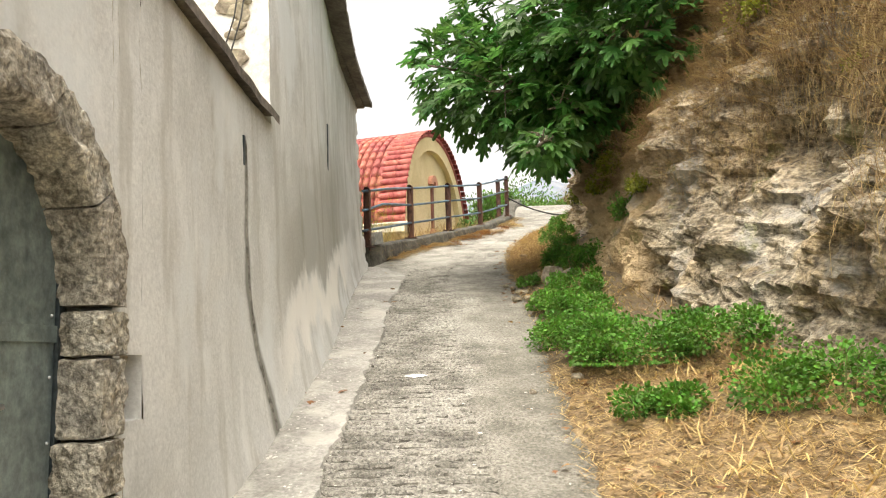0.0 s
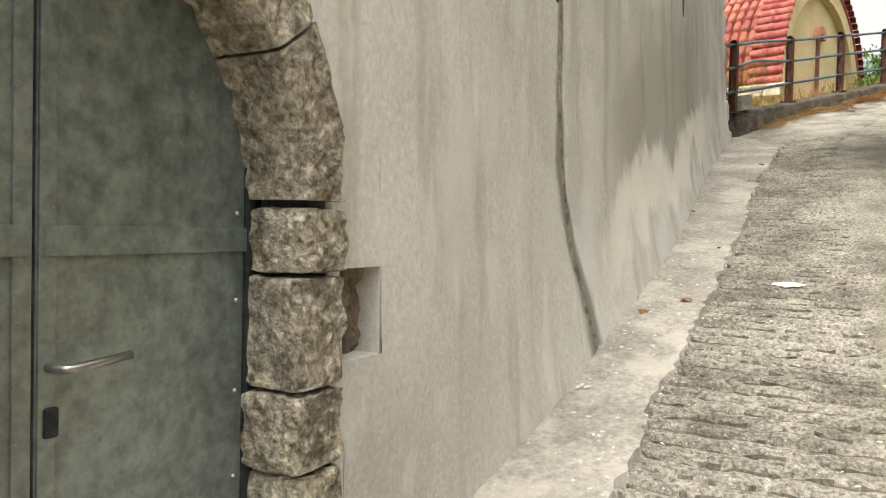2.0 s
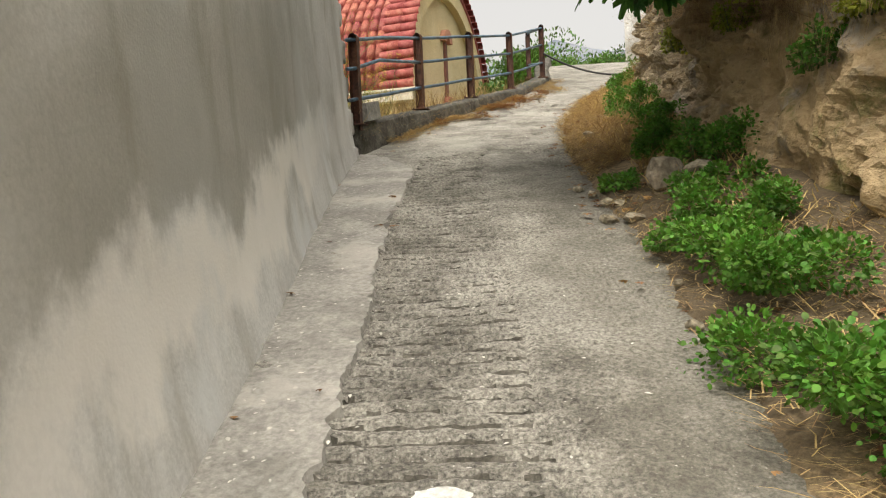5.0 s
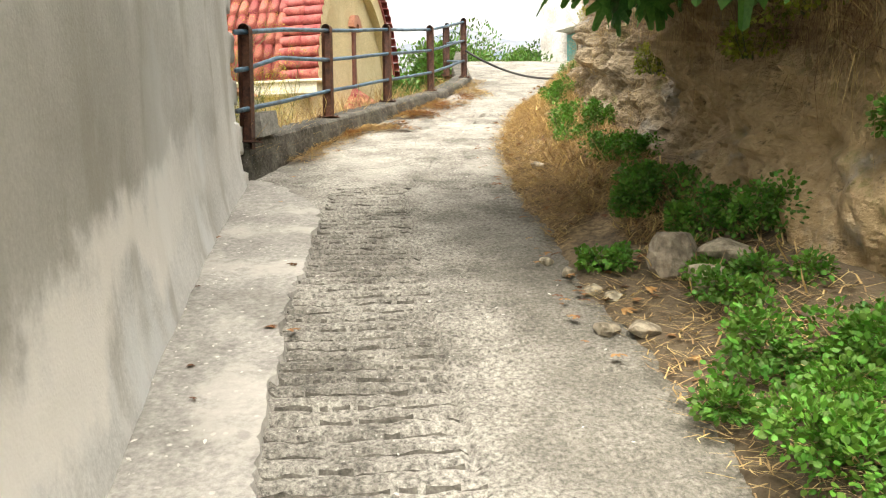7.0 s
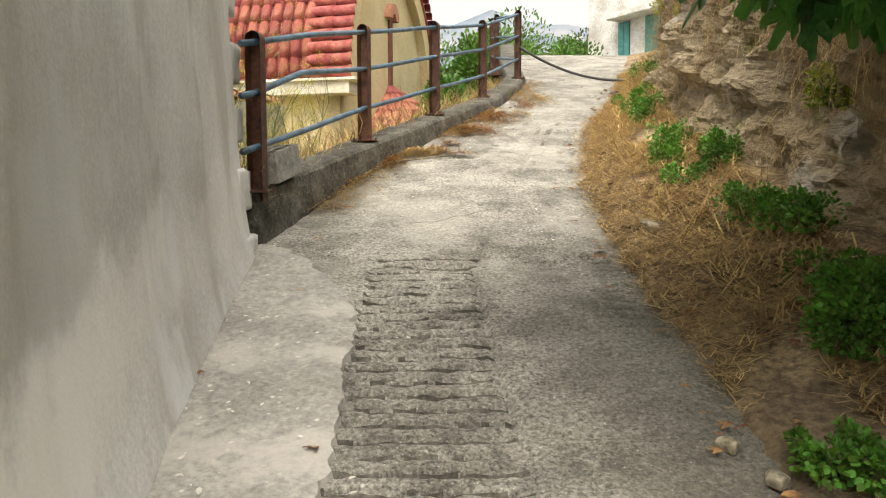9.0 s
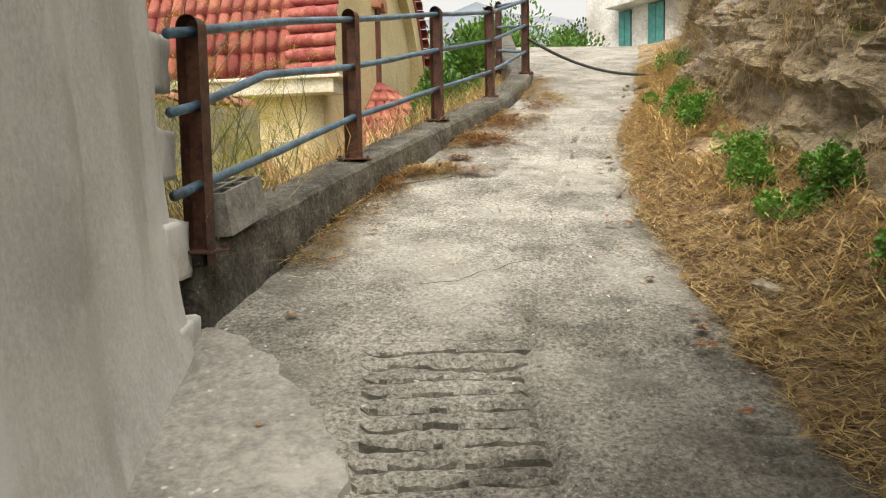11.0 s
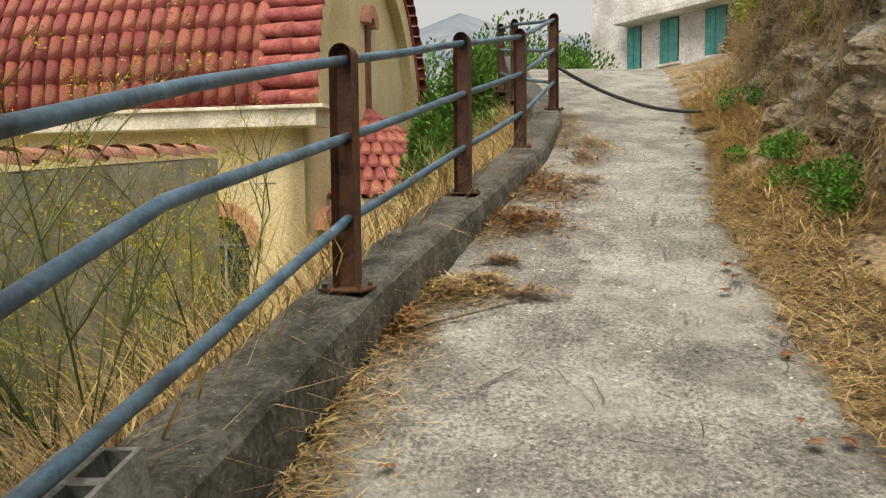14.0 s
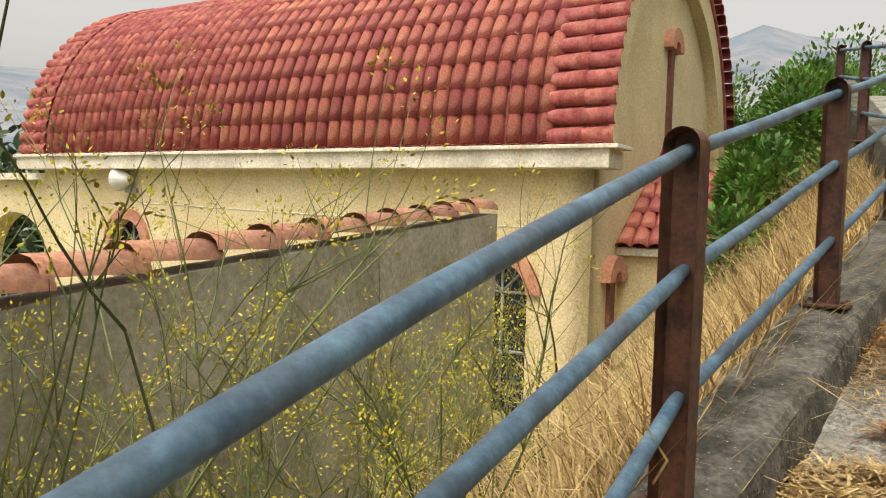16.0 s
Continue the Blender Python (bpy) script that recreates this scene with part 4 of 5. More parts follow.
    # slit with a hooded top in the gable, and the same on the flank of the apse
    for name, s, d, z0, z1 in (("gable_slit", gs, RAD, 5.2, 6.75), ("flank_slit", gs, 1.0, 1.9, 3.3)):
        boxed(name, (s - 0.02, d, (z0 + z1) / 2), (0.07, 0.2, z1 - z0), BROWN, church, CHURCH, 0.004, "red-brown painted slit window")
        vs = []
        for i in range(13):
            w = math.pi * i / 12
            for r, q in ((0.13, s), (0.13, s - 0.14), (0.34, s - 0.14), (0.34, s)):
                vs.append(ch(q, d + r * math.cos(w), z1 + r * math.sin(w)))
        fs = [(4 * i + j, 4 * i + j + 1, 4 * i + j + 5, 4 * i + j + 4) for i in range(12) for j in range(3)] + [(0, 1, 2, 3), (51, 50, 49, 48)]
        mesh_object("slit_hood", vs, fs, TERRACOTTA, church)
    # roof shell
    vs = []
    for i in range(41):
        w = math.pi * i / 40
        for s in (0.1, LENGTH):
            for r in (RAD - 0.12, RAD - 0.02):
                vs.append(ch(s, RAD + r * math.cos(w), BASE + r * math.sin(w)))
    fs = []
    for i in range(40):
        p = 4 * i
        fs += [(p, p + 2, p + 6, p + 4), (p + 1, p + 5, p + 7, p + 3), (p, p + 4, p + 5, p + 1), (p + 2, p + 3, p + 7, p + 6)]
    roof = mesh_object("roof", vs, fs, TILE, church, True, "barrel roof of red clay tiles")
    # apse with a half-cone tiled roof
    AR, AC = 2.2, RAD
    vs = []
    for i in range(25):
        w = math.pi * i / 24
        for z in (0.8, 3.72):
            vs.append(ch(gs - (AR - 0.18) * math.sin(w), AC + (AR - 0.18) * math.cos(w), z))
    mesh_object("apse_wall", vs, [(2 * i, 2 * i + 1, 2 * i + 3, 2 * i + 2) for i in range(24)], CREAM, church, True)
    vs = []
    for i in range(25):
        w = math.pi * i / 24
        for r, z in ((AR - 0.18, 3.62), (AR - 0.05, 3.64), (AR - 0.05, 3.74), (AR - 0.18, 3.76)):
            vs.append(ch(gs - r * math.sin(w), AC + r * math.cos(w), z))
    mesh_object("apse_cornice", vs, [(4 * i + j, 4 * i + j + 1, 4 * i + j + 5, 4 * i + j + 4) for i in range(24) for j in range(3)], PALECREAM, church)
    vs, nr = [], 10
    for i in range(25):
        w = math.pi * i / 24
        for j in range(nr + 1):
            r = AR * (1 - j / nr)
            vs.append(ch(gs - r * math.sin(w), AC + r * math.cos(w), 3.78 + 1.5 * j / nr))
    apse_roof = mesh_object("apse_roof", vs, [(i * (nr + 1) + j, i * (nr + 1) + j + 1, (i + 1) * (nr + 1) + j + 1, (i + 1) * (nr + 1) + j) for i in range(24) for j in range(nr)], TILE, church, True)

    # tiles
    short, rim_tile = tile_mesh(0.42, 0.105, 0.085), tile_mesh(0.5, 0.1, 0.1)
    rng = random.Random(5)
    made = 0
    rest_v, rest_f = [], []
    rv, rf = tile_data(0.42, 0.105, 0.085)

    def put(me, m, parent, single):
        nonlocal made
        if single:
            o = new("tile", me)
            o.parent = parent
            o.matrix_world = m
            made += 1
        else:
            b = len(rest_v)
            rest_v.extend(m @ Vector(v) for v in rv)
            rest_f.extend(tuple(b + i for i in f) for f in rf)

    pitch, step = 0.225, 0.36
    cols = int((LENGTH - 0.95) / pitch)
    rows = int(math.pi * RAD / step)
    # nearest stretch of the visible flank as single tiles
    for c in range(cols):
        s = 0.75 + pitch * (c + 0.5)
        for r in range(rows):
            w = math.pi - (r * step + 0.05) / RAD
            if w < 0:
                continue
            tangent = Vector((0, math.sin(w), -math.cos(w))) if False else Vector((0, -math.sin(w) * -1, math.cos(w) * -1))
            radial = Vector((0, math.cos(w), math.sin(w)))
            p = Vector((s + rng.uniform(-0.01, 0.01), RAD + (RAD + 0.0) * math.cos(w), BASE + RAD * math.sin(w)))
            ydir = (tangent + radial * -0.05).normalized()
            xdir = Vector((1, rng.uniform(-0.03, 0.03), 0)).normalized()
            zdir = xdir.cross(ydir)
            if zdir.dot(radial) < 0:
                xdir = -xdir
                zdir = xdir.cross(ydir)
            m = CHURCH @ Matrix((( xdir.x, ydir.x, zdir.x, p.x), (xdir.y, ydir.y, zdir.y, p.y), (xdir.z, ydir.z, zdir.z, p.z), (0, 0, 0, 1)))
            put(short, m, roof, c < 26 and r < 11 and made < 286)
    # rows of tiles laid along the gable edge
    n = int(math.pi * RAD / 0.235)
    for end in (0, 1):
        for i in range(n):
            w = math.pi - (i + 0.5) * 0.235 / RAD
            for q in range(2):
                s = (-0.02 + q * 0.4) if end == 0 else LENGTH - 0.9 + q * 0.4
                radial = Vector((0, math.cos(w), math.sin(w)))
                ydir = Vector((1, 0, 0))
                xdir = ydir.cross(radial)
                p = Vector((s, RAD + (RAD + 0.01) * math.cos(w), BASE + (RAD + 0.01) * math.sin(w)))
                m = CHURCH @ Matrix(((xdir.x, ydir.x, radial.x, p.x), (xdir.y, ydir.y, radial.y, p.y), (xdir.z, ydir.z, radial.z, p.z), (0, 0, 0, 1)))
                put(rim_tile, m @ Matrix.Scale(1.08, 4), roof, False)
    mesh_object("roof_tiles", rest_v, rest_f, TILE, roof, True, kind="stuff")
    # apse tiles
    av = math.atan2(1.5, AR)
    k = 0
    for ring in range(7):
        r = AR + 0.05 - ring * 0.31
        if r < 0.25:
            break
        cnt = max(int(math.pi * r / 0.215), 3)
        for i in range(cnt):
            w = math.pi * (i + 0.5) / cnt
            out = Vector((-math.sin(w), math.cos(w), 0))
            ydir = (-out * math.cos(av) + Vector((0, 0, 1)) * math.sin(av)).normalized()
            xdir = Vector((0, 0, 1)).cross(out).normalized()
            zdir = xdir.cross(ydir)
            if zdir.z < 0:
                xdir = -xdir
                zdir = xdir.cross(ydir)
            p = Vector((gs, AC, 3.79 + (AR - r) * math.tan(av))) + out * r
            m = CHURCH @ Matrix(((xdir.x, ydir.x, zdir.x, p.x), (xdir.y, ydir.y, zdir.y, p.y), (xdir.z, ydir.z, zdir.z, p.z), (0, 0, 0, 1)))
            o = new("tile", short)
            o.parent = apse_roof
            o.matrix_world = m
    # small tiles under the eave edge
    for i in range(54):
        o = new("eave_tile", rim_tile)
        o.parent = church
        o.matrix_world = CHURCH @ Matrix.Translation((0.15 + 0.222 * i, -0.1, 5.0)) @ Matrix.Diagonal((0.9, 0.5, 0.5, 1))


def panel(pts, thick):
    a = [Vector(p) for p in pts]
    n = len(a)
    vs = a + [p + thick for p in a]
    fs = [tuple(range(n)), tuple(range(2 * n - 1, n - 1, -1))] + [(i, (i + 1) % n, (i + 1) % n + n, i + n) for i in range(n)]
    return vs, fs


make_church()


def make_loudspeaker():
    sp = thing("horn_loudspeaker", "small white horn loudspeaker on the church wall", "loudspeaker")
    c = ch(9.15, 0.12, 4.55)
    bm = bmesh.new()
    bmesh.ops.create_cone(bm, cap_ends=False, segments=20, radius1=0.22, radius2=0.07, depth=0.3, matrix=Matrix.Translation(c) @ Matrix.Rotation(math.pi / 2, 4, "Y") @ Matrix.Rotation(0.2, 4, "X"))
    bmesh.ops.solidify(bm, geom=bm.faces[:], thickness=0.012)
    part("horn", bm, WHITEMETAL, sp)
    boxed("bracket", c + Vector((0.1, 0.1, -0.2)), (0.25, 0.12, 0.08), FRAMEGREY, sp)


make_loudspeaker()

# ---- boundary wall with a tile coping ----
BW = [Vector((-2.22, 19.34, 4.3)), Vector((-2.9, 14.2, 3.93))]


def make_boundary_wall():
    w = thing("boundary_wall", "algae-stained rendered wall with a terracotta tile coping", "wall")
    a, b = BW
    side = (b - a).cross(Vector((0, 0, 1))).normalized() * 0.2
    v, f = [], []
    n = 30
    for i in range(n + 1):
        p = a.lerp(b, i / n)
        for q, z in ((-0.5, 0.5), (-0.5, p.z - 0.02 + 0.01 * fbm(p.y * 3, 1)), (0.5, p.z - 0.02), (0.5, 0.5)):
            v.append((p.x + side.x * q, p.y + side.y * q, z))
    f = [(4 * i + j, 4 * i + j + 1, 4 * i + j + 5, 4 * i + j + 4) for i in range(n) for j in range(3)] + [(0, 1, 2, 3), (4 * n + 3, 4 * n + 2, 4 * n + 1, 4 * n)]
    mesh_object("body", v, f, GREENWALL, w)
    d = (b - a)
    cnt = int(d.length / 0.42)
    me = tile_mesh(0.48, 0.115, 0.1)
    me.materials[0] = TERRACOTTA
    for i in range(cnt):
        p = a.lerp(b, i / cnt)
        o = new("coping_tile", me)
        o.parent = w
        y = d.normalized()
        x = y.cross(Vector((0, 0, 1))).normalized()
        o.matrix_world = Matrix.Translation(p + Vector((random.uniform(-0.01, 0.01), 0, 0.01))) @ Matrix(((x.x, y.x, 0, 0), (x.y, y.y, 0, 0), (x.z, y.z, 1, 0), (0, 0, 0, 1))) @ Matrix.Rotation(0.06, 4, "X")


make_boundary_wall()


# ---- old house at the top of the lane ----
def make_top_house():
    h = thing("whitewashed_house", "old flaking whitewashed house with teal shutters", "house")
    A, B = Vector((5.75, 35.6, 0)), Vector((9.6, 29.0, 0))
    d = (B - A).normalized()
    out = Vector((-d.y, d.x, 0)) * -1 if Vector((-d.y, d.x, 0)).y > 0 else Vector((-d.y, d.x, 0))
    L = (B - A).length
    m = Matrix(((d.x, out.x, 0, A.x), (d.y, out.y, 0, A.y), (0, 0, 1, 0), (0, 0, 0, 1)))
    boxed("wall", (L / 2, -2.5, 9.5), (L, 5, 8), WHITEWALL, h, m, 0.03)
    boxed("roof", (L / 2, -2.4, 13.6), (L + 0.8, 5.8, 0.25), SLATE, h, m, 0.02)
    boxed("balcony_slab", (L / 2 + 0.72, 0.3, 8.76), (L - 1.44, 0.6, 0.18), WHITEWALL, h, m, 0.02)
    for s, z, w, hh in ((1.75, 8.02, 0.5, 1.2), (3.0, 8.04, 0.62, 1.2), (4.5, 8.04, 0.65, 1.2), (6.2, 8.04, 0.65, 1.2)):
        win = boxed("window_recess", (s, 0.0, z), (w, 0.06, hh), DARKGLASS, h, m, 0.005)
        for q in (-0.25, 0.25):
            boxed("shutter", (s + q * w, 0.04, z), (w * 0.46, 0.04, hh * 0.96), TEAL, win, m, 0.004, "teal painted shutter")
        boxed("sill", (s, 0.06, z - hh / 2 - 0.04), (w + 0.2, 0.14, 0.07), WHITEWALL, win, m)


make_top_house()


# ---- cable across the lane ----
def sag(a, b, drop, n=18):
    a, b = Vector(a), Vector(b)
    return [a.lerp(b, i / n) - Vector((0, 0, drop * 4 * (i / n) * (1 - i / n))) for i in range(n + 1)]


tube("hose", sag((1.4, 20.62, 5.35), (4.3, 20.5, 5.15), 0.42), 0.022, RUBBER, None, 8, "black hose slung across the lane from the post", category="hose")


# ---- plants ----
def leaf_mesh(name, placed, shape, mat, parent=None, **tags):
    """Many flat leaves: each placed by (place, direction, normal, size), with an outline of (x, y, lift)."""
    vs, fs = [], []
    k = len(shape)
    for p, d, nrm, size in placed:
        x = d.cross(nrm)
        if x.length < 1e-4:
            continue
        x.normalize()
        z = x.cross(d).normalized()
        b = len(vs)
        vs.append(p + d * (0.42 * size))
        for sx, sy, sz in shape:
            vs.append(p + x * (sx * size) + d * (sy * size) + z * (sz * size))
        fs += [(b, b + 1 + i, b + 1 + (i + 1) % k) for i in range(k)]
    return mesh_object(name, vs, fs, mat, parent, False, **tags)


FIG = [(0, 0, 0), (0.16, 0.06, -0.02), (0.4, 0.12, -0.1), (0.44, 0.28, -0.12), (0.2, 0.34, 0.0), (0.36, 0.6, -0.08), (0.3, 0.74, -0.1), (0.12, 0.58, 0.0), (0.08, 0.95, -0.1), (0, 1.0, -0.14),
       (-0.08, 0.95, -0.1), (-0.12, 0.58, 0.0), (-0.3, 0.74, -0.1), (-0.36, 0.6, -0.08), (-0.2, 0.34, 0.0), (-0.44, 0.28, -0.12), (-0.4, 0.12, -0.1), (-0.16, 0.06, -0.02)]
OVAL = [(0, 0, 0), (0.22, 0.3, 0.03), (0.2, 0.65, 0.02), (0, 1, -0.06), (-0.2, 0.65, 0.02), (-0.22, 0.3, 0.03)]


ROUND = [(0, 0, 0), (0.34, 0.25, 0.04), (0.4, 0.6, 0.02), (0.18, 0.9, -0.03), (0, 1, -0.08), (-0.18, 0.9, -0.03), (-0.4, 0.6, 0.02), (-0.34, 0.25, 0.04)]


def rand_dir(rng, up=0.0):
    v = Vector((rng.gauss(0, 1), rng.gauss(0, 1), rng.gauss(0, 1) + up))
    return v.normalized()


def make_fig():
    rng = random.Random(11)
    tree = thing("fig_tree", "large fig tree with lobed green leaves overhanging from the rock", "tree")
    root = Vector((2.75, 10.6, 3.2))
    limbs = []
    tube("trunk", [root, root + Vector((-0.25, -0.1, 0.7)), root + Vector((-0.5, 0.0, 1.5)), root + Vector((-0.7, 0.1, 2.3))], [0.16, 0.13, 0.11, 0.08], BARK, tree, 9)
    centres = [((0.75, 10.6, 4.9), 0.95), ((1.5, 10.1, 4.7), 0.85), ((1.3, 10.8, 5.8), 1.1), ((2.0, 9.6, 5.4), 1.1), ((1.5, 9.5, 4.15), 0.45), ((1.55, 11.4, 4.3), 0.55), ((0.2, 10.9, 5.2), 0.55), ((2.4, 8.9, 4.8), 0.8), ((1.25, 9.1, 3.62), 0.2), ((2.1, 9.1, 4.8), 0.7), ((2.0, 9.9, 4.5), 0.6), ((0.9, 9.9, 4.5), 0.7), ((2.3, 8.6, 5.6), 0.8)]
    placed = []
    for c, r in centres:
        c = Vector(c)
        start = root + Vector((-0.4, 0, 1.0))
        mid = start.lerp(c, 0.55) + Vector((0, 0, 0.2))
        tube("limb", [start, mid, c, c + (c - mid) * 0.4], [0.06, 0.04, 0.022, 0.01], BARK, tree, 6)
        for _ in range(int(270 * r * r) + 30):
            d = rand_dir(rng)
            rr = r * rng.uniform(0.45, 1.0) ** 0.6
            p = c + Vector((d.x * rr, d.y * rr, d.z * rr * 0.9))
            if p.x > cliff_x(p.y) + 1.6:
                continue
            tip = (d + Vector((-0.2, -0.35, -0.55))).normalized()
            nrm = (Vector((-0.25, -0.5, 0.9)) + 0.7 * rand_dir(rng)).normalized()
            placed.append((p, tip, nrm, rng.uniform(0.17, 0.31)))
    leaf_mesh("crown", placed, FIG, LEAF, tree)
    # twigs inside the crown
    v, f = [], []
    for _ in range(70):
        c, r = rng.choice(centres)
        c = Vector(c)
        e = c + rand_dir(rng) * r * 0.9
        a, b = tube_data([c, c.lerp(e, 0.5) + Vector((0, 0, 0.05)), e], [0.012, 0.008, 0.004], 4)
        f += [tuple(len(v) + i for i in q) for q in b]
        v += a
    mesh_object("twigs", v, f, BARK, tree, kind="stuff")


make_fig()


def make_bush(name, label, category, c, size, n, mat, leaf=0.045, seed=1, shape=OVAL, group=""):
    rng = random.Random(seed)
    sx, sy, sz = size
    c = Vector(c)
    placed = []
    lumps = [(Vector((rng.uniform(-0.85, 0.85) * sx, rng.uniform(-0.95, 0.95) * sy, rng.uniform(0.05, 0.5) * sz)), rng.uniform(0.22, 0.58)) for _ in range(11)]
    for _ in range(n):
        o, r = rng.choice(lumps)
        d = rand_dir(rng, 0.25)
        rr = r * rng.uniform(0.5, 1.05)
        p = c + o + Vector((d.x * sx * rr, d.y * sy * rr, max(d.z * sz * rr, -o.z * 0.98)))
        placed.append((p, (d + 0.6 * rand_dir(rng)).normalized(), (Vector((0, 0, 1)) + 0.9 * rand_dir(rng)).normalized(), leaf * rng.uniform(0.6, 1.3)))
    ob = thing(name, label, category, group)
    leaf_mesh("foliage", placed, shape, mat, ob)
    v, f = [], []
    for _ in range(18):
        o, r = rng.choice(lumps)
        a, b = tube_data([c + Vector((o.x * 0.5, o.y * 0.5, -0.03)), c + o + Vector((0, 0, sz * r * 0.6))], [0.007, 0.003], 4)
        f += [tuple(len(v) + i for i in q) for q in b]
        v += a
    mesh_object("stem", v, f, STEM, ob, kind="stuff")
    return ob


def on_bank(x, y):
    return (x, y, bank_z(x, y) if x < cliff_x(y) + 0.2 else bank_z(x, y) + 0.2)


WEEDS = [((1.62, 6.5), (0.5, 0.45, 0.42), 1500), ((1.3, 7.2), (0.42, 0.5, 0.3), 1100), ((2.1, 6.25), (0.35, 0.4, 0.36), 900), ((1.5, 5.45), (0.26, 0.25, 0.24), 700), ((2.35, 5.0), (0.5, 0.45, 0.36), 1300), ((1.45, 8.1), (0.36, 0.5, 0.34), 1100),
         ((1.5, 9.0), (0.25, 0.3, 0.3), 600), ((1.72, 10.3), (0.22, 0.32, 0.35), 700), ((1.75, 11.4), (0.25, 0.4, 0.3), 700), ((1.85, 12.4), (0.2, 0.35, 0.28), 450), ((1.5, 9.8), (0.18, 0.3, 0.18), 350),
         ((2.05, 13.9), (0.16, 0.2, 0.3), 350), ((2.0, 14.9), (0.15, 0.2, 0.22), 260), ((2.5, 17.6), (0.25, 0.45, 0.22), 500), ((2.1, 16.2), (0.12, 0.16, 0.3), 260), ((3.2, 19.6), (0.25, 0.4, 0.3), 400), ((1.62, 11.0), (0.25, 0.3, 0.28), 600), ((1.15, 10.5), (0.14, 0.2, 0.15), 260), ((1.8, 12.7), (0.2, 0.25, 0.3), 350), ((1.42, 8.7), (0.38, 0.35, 0.26), 1000), ((1.7, 9.7), (0.16, 0.2, 0.16), 260), ((2.3, 16.8), (0.2, 0.3, 0.2), 350), ((1.78, 14.4), (0.14, 0.2, 0.28), 300), ((1.8, 13.7), (0.2, 0.2, 0.16), 300)]
for i, ((x, y), s, n) in enumerate(WEEDS):
    make_bush("weed_clump", "low clump of bright green weeds at the foot of the rock", "plant", on_bank(x, y), s, int(n * 4.5), WEED, 0.025, 20 + i, ROUND, "weeds along the rock")


def cliff_face(y, h):
    return cliff_surface(y, max(h - 0.1, 0))


for i, (y, h, s, mat) in enumerate([(8.9, 1.3, 0.2, PALELEAF), (9.6, 1.9, 0.25, WEED), (10.8, 1.2, 0.2, PALELEAF), (12.2, 1.0, 0.22, PALELEAF), (7.2, 2.9, 0.35, PALELEAF), (6.6, 3.4, 0.4, PALELEAF), (13.2, 1.6, 0.2, WEED), (14.4, 2.2, 0.3, PALELEAF), (18.6, 1.2, 0.3, PALELEAF), (20.5, 1.2, 0.35, PALELEAF), (22.5, 1.2, 0.4, WEED), (11.6, 1.9, 0.2, PALELEAF), (6.0, 2.2, 0.16, PALELEAF), (8.4, 3.5, 0.6, PALELEAF), (7.7, 3.7, 0.5, PALELEAF), (7.0, 3.9, 0.5, PALELEAF), (9.3, 1.0, 0.22, WEED), (10.2, 1.5, 0.3, PALELEAF), (11.0, 1.6, 0.3, WEED)]):
    make_bush("rock_plant", "yellow-green plant rooted in the rock face", "plant", (cliff_face(y, h) - 0.04, y, road_z(y) + h), (s * 0.7, s, s), int(800 * s / 0.25), mat, 0.03, 60 + i, ROUND, "plants on the rock")


def blades(name, spots, mat, label, seed, length=(0.08, 0.22), lie=0.8, width=0.004, category="grass"):
    rng = random.Random(seed)
    vs, fs = [], []
    for x, y, z in spots:
        w = rng.uniform(0, 2 * math.pi)
        up = rng.uniform(0.02, 1) * (1 - lie) * 2
        d = Vector((math.cos(w), math.sin(w), up)).normalized()
        l = rng.uniform(*length)
        s = Vector((-math.sin(w), math.cos(w), 0)) * width * rng.uniform(0.6, 1.5)
        p = Vector((x, y, z))
        bend = Vector((rng.uniform(-0.3, 0.3), rng.uniform(-0.3, 0.3), rng.uniform(-0.35, 0.1) * (1 if up > 0.3 else 0.2))) * l
        b = len(vs)
        vs += [p - s, p + s, p + d * l * 0.6 + s * 0.8, p + d * l * 0.6 - s * 0.8, p + d * l + bend]
        fs += [(b, b + 1, b + 2, b + 3), (b + 3, b + 2, b + 4)]
    return mesh_object(name, vs, fs, mat, None, False, label, category, kind="stuff")


def scatter_bank(n, seed, y0, y1, lo=0.0, hi=1.0):
    rng = random.Random(seed)
    out = []
    while len(out) < n:
        y = rng.uniform(y0, y1)
        a, b = right_edge(y) - 0.05, cliff_x(y)
        x = a + (b - a) * rng.uniform(lo, hi) ** 0.9
        if noise.noise((x * 1.3, y * 1.1, 3)) < -0.42 or (6.6 < y < 10.6 and rng.random() < 0.7):
            continue
        out.append((x, y, bank_z(x, y) + rng.uniform(0.005, 0.04)))
    return out


blades("straw_litter", scatter_bank(50000, 1, 3.0, 22), STRAW, "dry straw lying on the bank", 2, (0.05, 0.18), 0.8, 0.0027)
blades("straw_tufts", scatter_bank(5000, 3, 4.0, 24, 0.3, 1.0), STRAW, "dry grass tufts on the bank", 4, (0.1, 0.25), 0.45)

rng = random.Random(8)
kerb_litter = []
for _ in range(4200):
    y = 13.3 + 8 * rng.random() ** 1.1
    if noise.noise((y * 1.1, 2.0, 7)) < -0.05:
        continue
    x = left_edge(y) + abs(rng.gauss(0, 0.14)) + 0.02
    kerb_litter.append((x, y, road_z(y) + rng.uniform(0.01, 0.05)))
blades("kerb_straw", kerb_litter, STRAW, "straw and dead leaves blown against the kerb", 9, (0.04, 0.16), 0.85, 0.0026)

